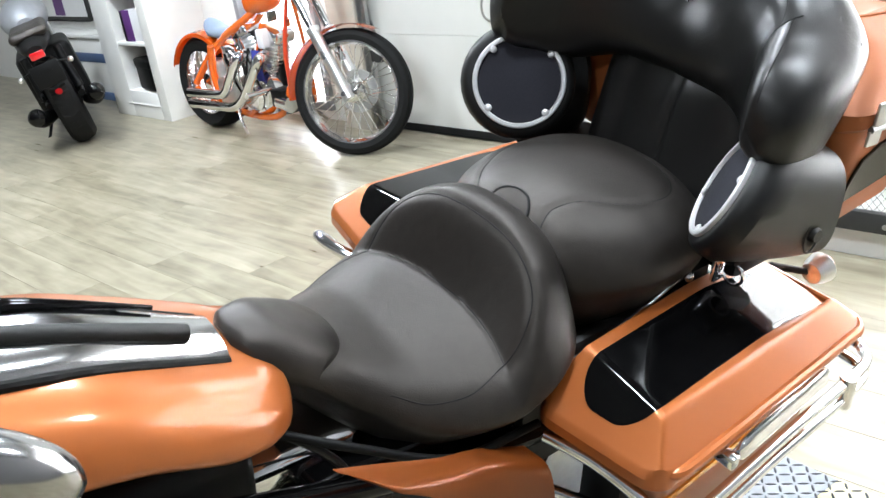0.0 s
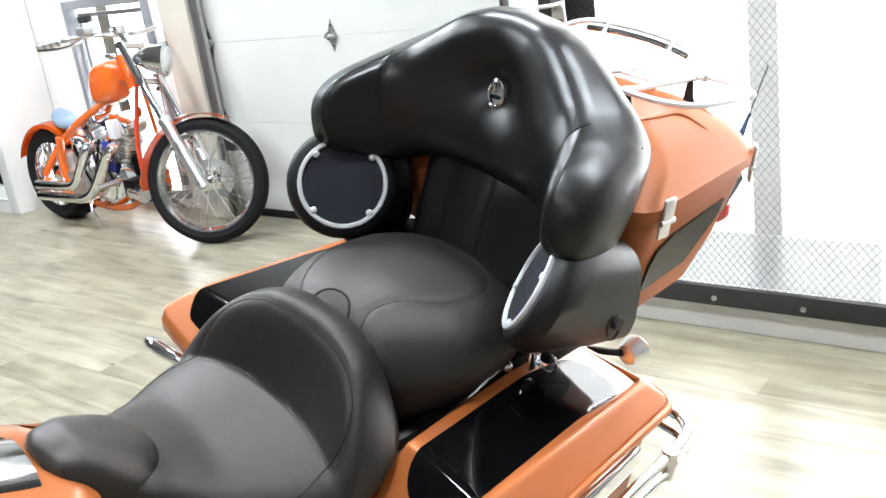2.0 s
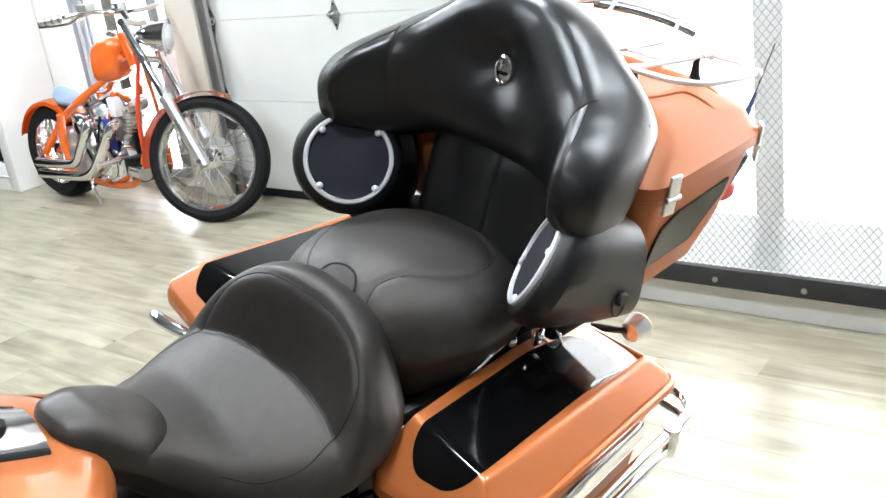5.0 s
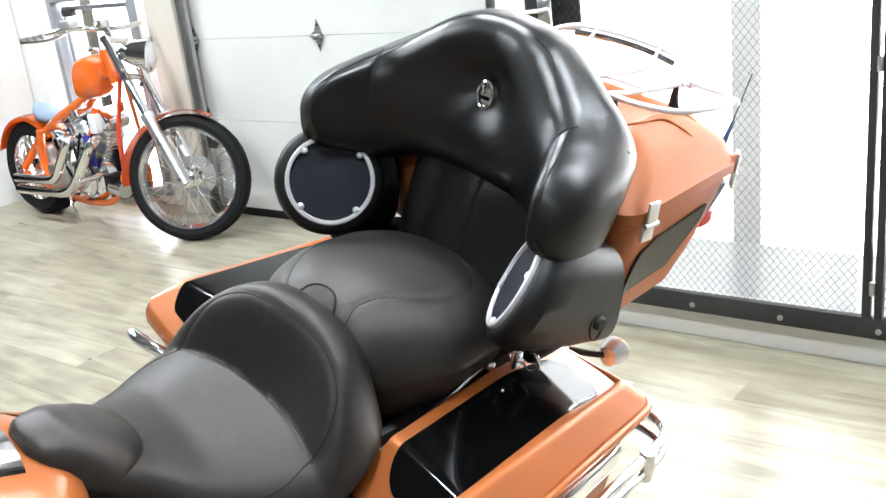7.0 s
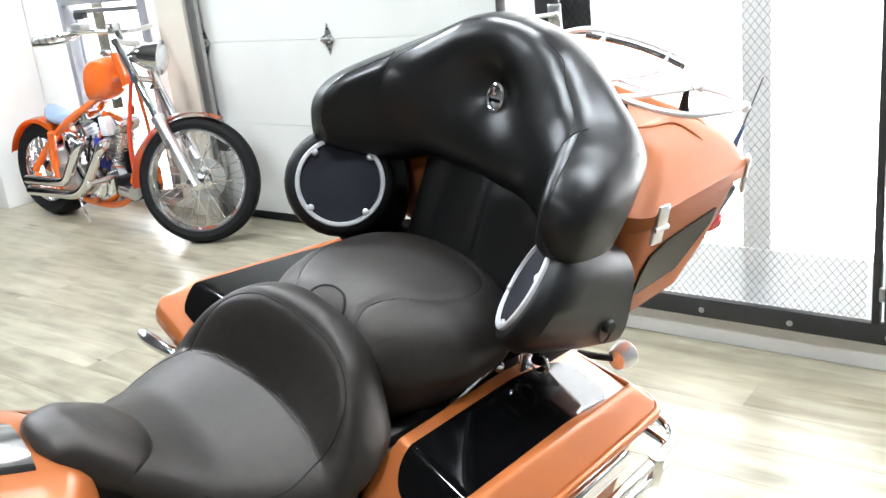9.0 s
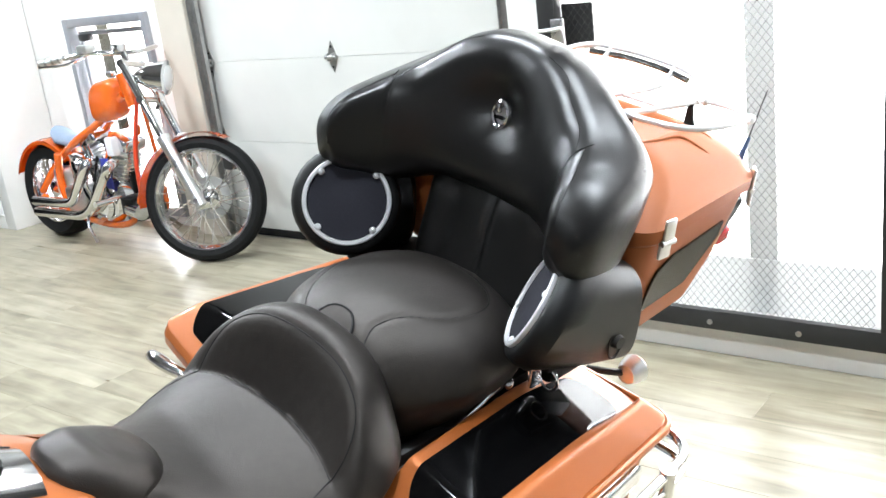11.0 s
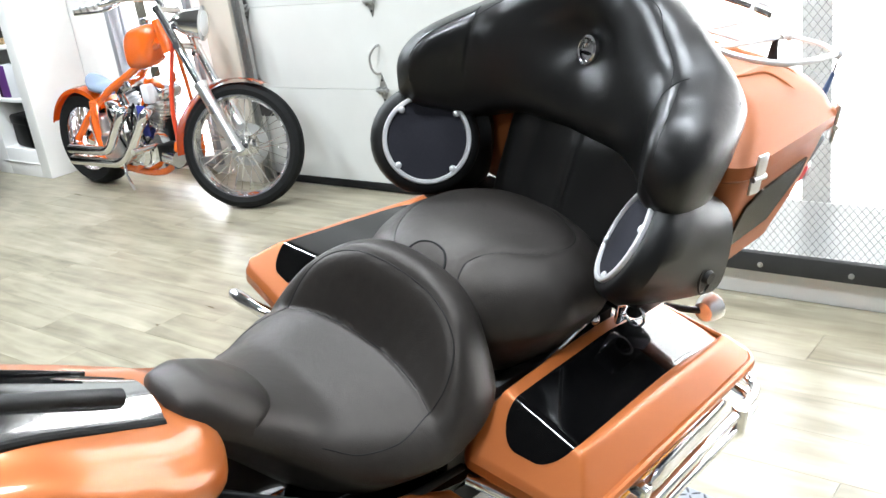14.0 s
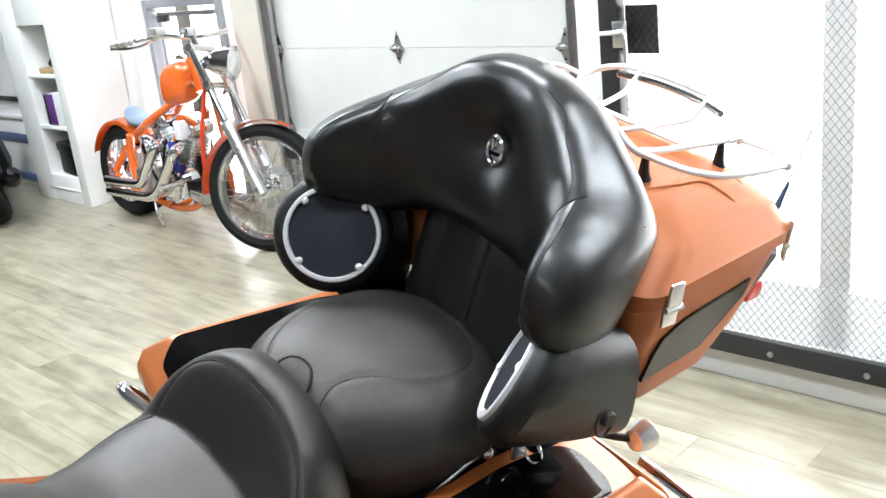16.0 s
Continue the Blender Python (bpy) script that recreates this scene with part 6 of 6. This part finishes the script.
for s in (-1, 1):
    sg = part("turn_signal", lathe_bm([(0.001, 0.02), (0.016, 0.012), (0.021, 0.0), (0.014, -0.03)], (-0.38, s * 0.17, 0.60), (-1, 0, 0), 20), BRUSHED, tail, "pale turn signal")
    part("signal_stem", cyl_bm((-0.38, s * 0.06, 0.64), (-0.37, s * 0.16, 0.60), 0.008, 8), MATT_BLACK, sg)
    nb_part("muffler", tube_bm([(0.25, s * 0.14, 0.22), (-0.05, s * 0.19, 0.26), (-0.30, s * 0.21, 0.33)], (0.045, 0.062), 18), MATT_BLACK, "black muffler can")
    can = bmesh.new()
    bmesh.ops.create_uvsphere(can, u_segments=18, v_segments=10, radius=0.061, matrix=pose(-0.30, s * 0.21, 0.33))
    nb_part("muffler_cap", can, GLOSS_BLACK)
    nb_part("shock", cyl_bm((0.02, s * 0.13, 0.36), (0.10, s * 0.12, 0.66), 0.030, 12), MATT_BLACK, "rear shock absorber")
    nb_part("swing_arm", tube_bm([(0.5, s * 0.10, 0.38), (0.2, s * 0.12, 0.33), (0.0, s * 0.12, 0.315)], 0.025, 10), MATT_BLACK)
    nb_part("fork", cyl_bm((1.40, s * 0.10, 0.305), (1.12, s * 0.10, 0.95), 0.026, 12), BRUSHED, "fork leg")
nb_part("seat", box_bm(-0.25, 0.42, -0.13, 0.13, 0.79, 0.86, 0.035, seg=3), LEATHER, "black seat")
nb_part("tank", rings_bm([[(x, w * math.cos(a), z + h * math.sin(a)) for a in [2 * math.pi * k / 20 for k in range(20)]] for x, w, h, z in ((0.38, 0.08, 0.07, 0.82), (0.46, 0.15, 0.12, 0.85), (0.65, 0.18, 0.14, 0.88), (0.9, 0.16, 0.12, 0.90), (1.0, 0.08, 0.07, 0.88))]), GREY_FRAME, "silver-grey fuel tank")
nb_part("engine", box_bm(0.30, 0.95, -0.20, 0.20, 0.22, 0.66, 0.05, seg=3), MATT_BLACK, "dark engine block")
nb_part("handlebar", tube_bm([(0.92, 0.38, 1.08), (1.02, 0.25, 1.10), (1.06, 0.0, 1.06), (1.02, -0.25, 1.10), (0.92, -0.38, 1.08)], 0.012, 10), MATT_BLACK)
nb_part("instrument", box_bm(1.02, 1.14, -0.12, 0.12, 1.06, 1.18, 0.03, seg=3), MATT_BLACK)
nb_part("side_stand", tube_bm([(0.45, 0.12, 0.25), (0.40, 0.22, 0.10), (0.36, 0.27, 0.034)], 0.011, 8), MATT_BLACK)
nb_part("chain_guard", box_bm(-0.12, 0.32, 0.115, 0.135, 0.37, 0.42, 0.008), MATT_BLACK)

for s in (-1, 1):
    for k in range(14):
        a = radians(150 + 9 * k)
        rb = box_bm(-0.010, 0.010, 0.005, 0.062, -0.002, 0.004, 0.0)
        bmesh.ops.transform(rb, matrix=Matrix.Translation((0.311 * math.cos(a), 0, 0.315 - 0.311 * math.sin(a))) @ Matrix.Rotation(-a + math.pi / 2 + math.pi, 4, "Y") @ pose(0, 0, 0, 0, 0, 25 * s) @ Matrix.Diagonal((1, s, 1, 1)), verts=rb.verts)
        part("tread_block", rb, RUBBER, ty)

# ---- ramp with diamond plate under the bike ----
ramp = empty("ramp_plate", Matrix.Translation((0.338, 2.07, 0.0)) @ pose(0, 0, 0, 0, 0, -9), "worn steel diamond-plate ramp with yellow-painted edges", "ramp")
part("plate", box_bm(-0.62, 0.22, -1.3, 0.20, 0.020, 0.052, 0.004), PLATE_STEEL, ramp, "grey steel plate")
part("yellow_edge", box_bm(0.135, 0.245, -1.3, 0.205, 0.0, 0.0555, 0.006), YELLOW_PAINT, ramp, "worn yellow painted edge")
part("skirt", box_bm(-0.62, 0.14, -1.3, 0.19, 0.0, 0.022), STEEL_DARK, ramp)


def lug_bm():
    bm = bmesh.new()
    bmesh.ops.create_uvsphere(bm, u_segments=8, v_segments=5, radius=1.0)
    for v in bm.verts:
        v.co = Vector((v.co.x * 0.0120, v.co.y * 0.0030, max(0.0, v.co.z) * 0.0020))
    return bm


tmp = lug_bm()
lug_me = bpy.data.meshes.new("tread_lug")
tmp.to_mesh(lug_me)
tmp.free()
lug_me.materials.append(SHADED_LUG)
n = 0
for i in range(22):
    for j in range(13):
        x, y = 0.205 - 0.0225 * j, 0.188 - 0.0225 * i
        o = new("tread_lug", lug_me)
        o.parent = ramp
        o.matrix_local = pose(x, y, 0.0554 if x > 0.13 else 0.0518, 0, 0, 45 if (i + j) % 2 else -45)

# ---- ceiling lamps ----
for x, y in ((-5.2, 2.2), (-3.6, 2.6), (-3.2, 1.2), (-1.9, 2.6), (-1.4, 1.2), (-0.2, 2.5), (0.6, 1.2), (1.5, 2.4), (0.9, -1.0)):
    cl = empty("ceiling_lamp", pose(x, y, ROOM[3]), "round white ceiling lamp, lit", "ceiling lamp", "round ceiling lamps")
    part("housing", lathe_bm([(0.17, 0.0), (0.17, -0.03), (0.155, -0.06), (0.14, -0.06), (0.14, -0.004)], n=32), WHITE_PAINT, cl)
    part("diffuser", lathe_bm([(0.001, -0.052), (0.138, -0.052), (0.138, -0.046), (0.001, -0.046)], n=32), LAMP_GLOW, cl, "glowing diffuser")
    dl = bpy.data.lights.new("lamp_light", "AREA")
    dl.shape, dl.size, dl.color = "DISK", 0.27, LAMP_TINT
    dl.energy = CEIL_LAMP_W * (1.50 if x < -1.5 else 0.85)
    lo = new("lamp_light", dl)
    lo.matrix_world = pose(x, y, ROOM[3] - 0.065)

# ---- floor planks ----
def plank_mesh(length, width):
    bm = box_bm(0, length - 0.0005, 0, width - 0.0005, -0.006, 0.0)
    top = [e for e in bm.edges if all(abs(v.co.z) < 1e-6 for v in e.verts)]
    bmesh.ops.bevel(bm, geom=top, offset=0.0005, segments=1, affect="EDGES")
    me = bpy.data.meshes.new("plank")
    bm.to_mesh(me)
    bm.free()
    me.materials.append(PLANK)
    return me


PL, PW = 1.22, 0.178
plank_me = plank_mesh(PL, PW)
rest_v, rest_f = [], []
rng = random.Random(4)
row = 0
y = ROOM[2]
while y < 4.16:
    x = ROOM[0] - rng.random() * PL
    while x < ROOM[1]:
        x0, x1, y1 = max(x, ROOM[0]), min(x + PL, ROOM[1]), min(y + PW, 4.17)
        if x > -6.5 and y > 0.25 and x + PL < ROOM[1] and y + PW < 4.17:
            o = new("plank", plank_me)
            o.parent = floor
            o.location = (x, y, 0)
        else:
            b = len(rest_v)
            rest_v += [(x0, y, 0), (x1 - 0.0005, y, 0), (x1 - 0.0005, y1 - 0.0005, 0), (x0, y1 - 0.0005, 0)]
            rest_f.append((b, b + 1, b + 2, b + 3))
        x += PL
    y += PW
me = bpy.data.meshes.new("plank_field")
me.from_pydata(rest_v, [], rest_f)
me.materials.append(PLANK)
o = new("plank_field", me)
o.parent = floor
o["kind"] = "stuff"
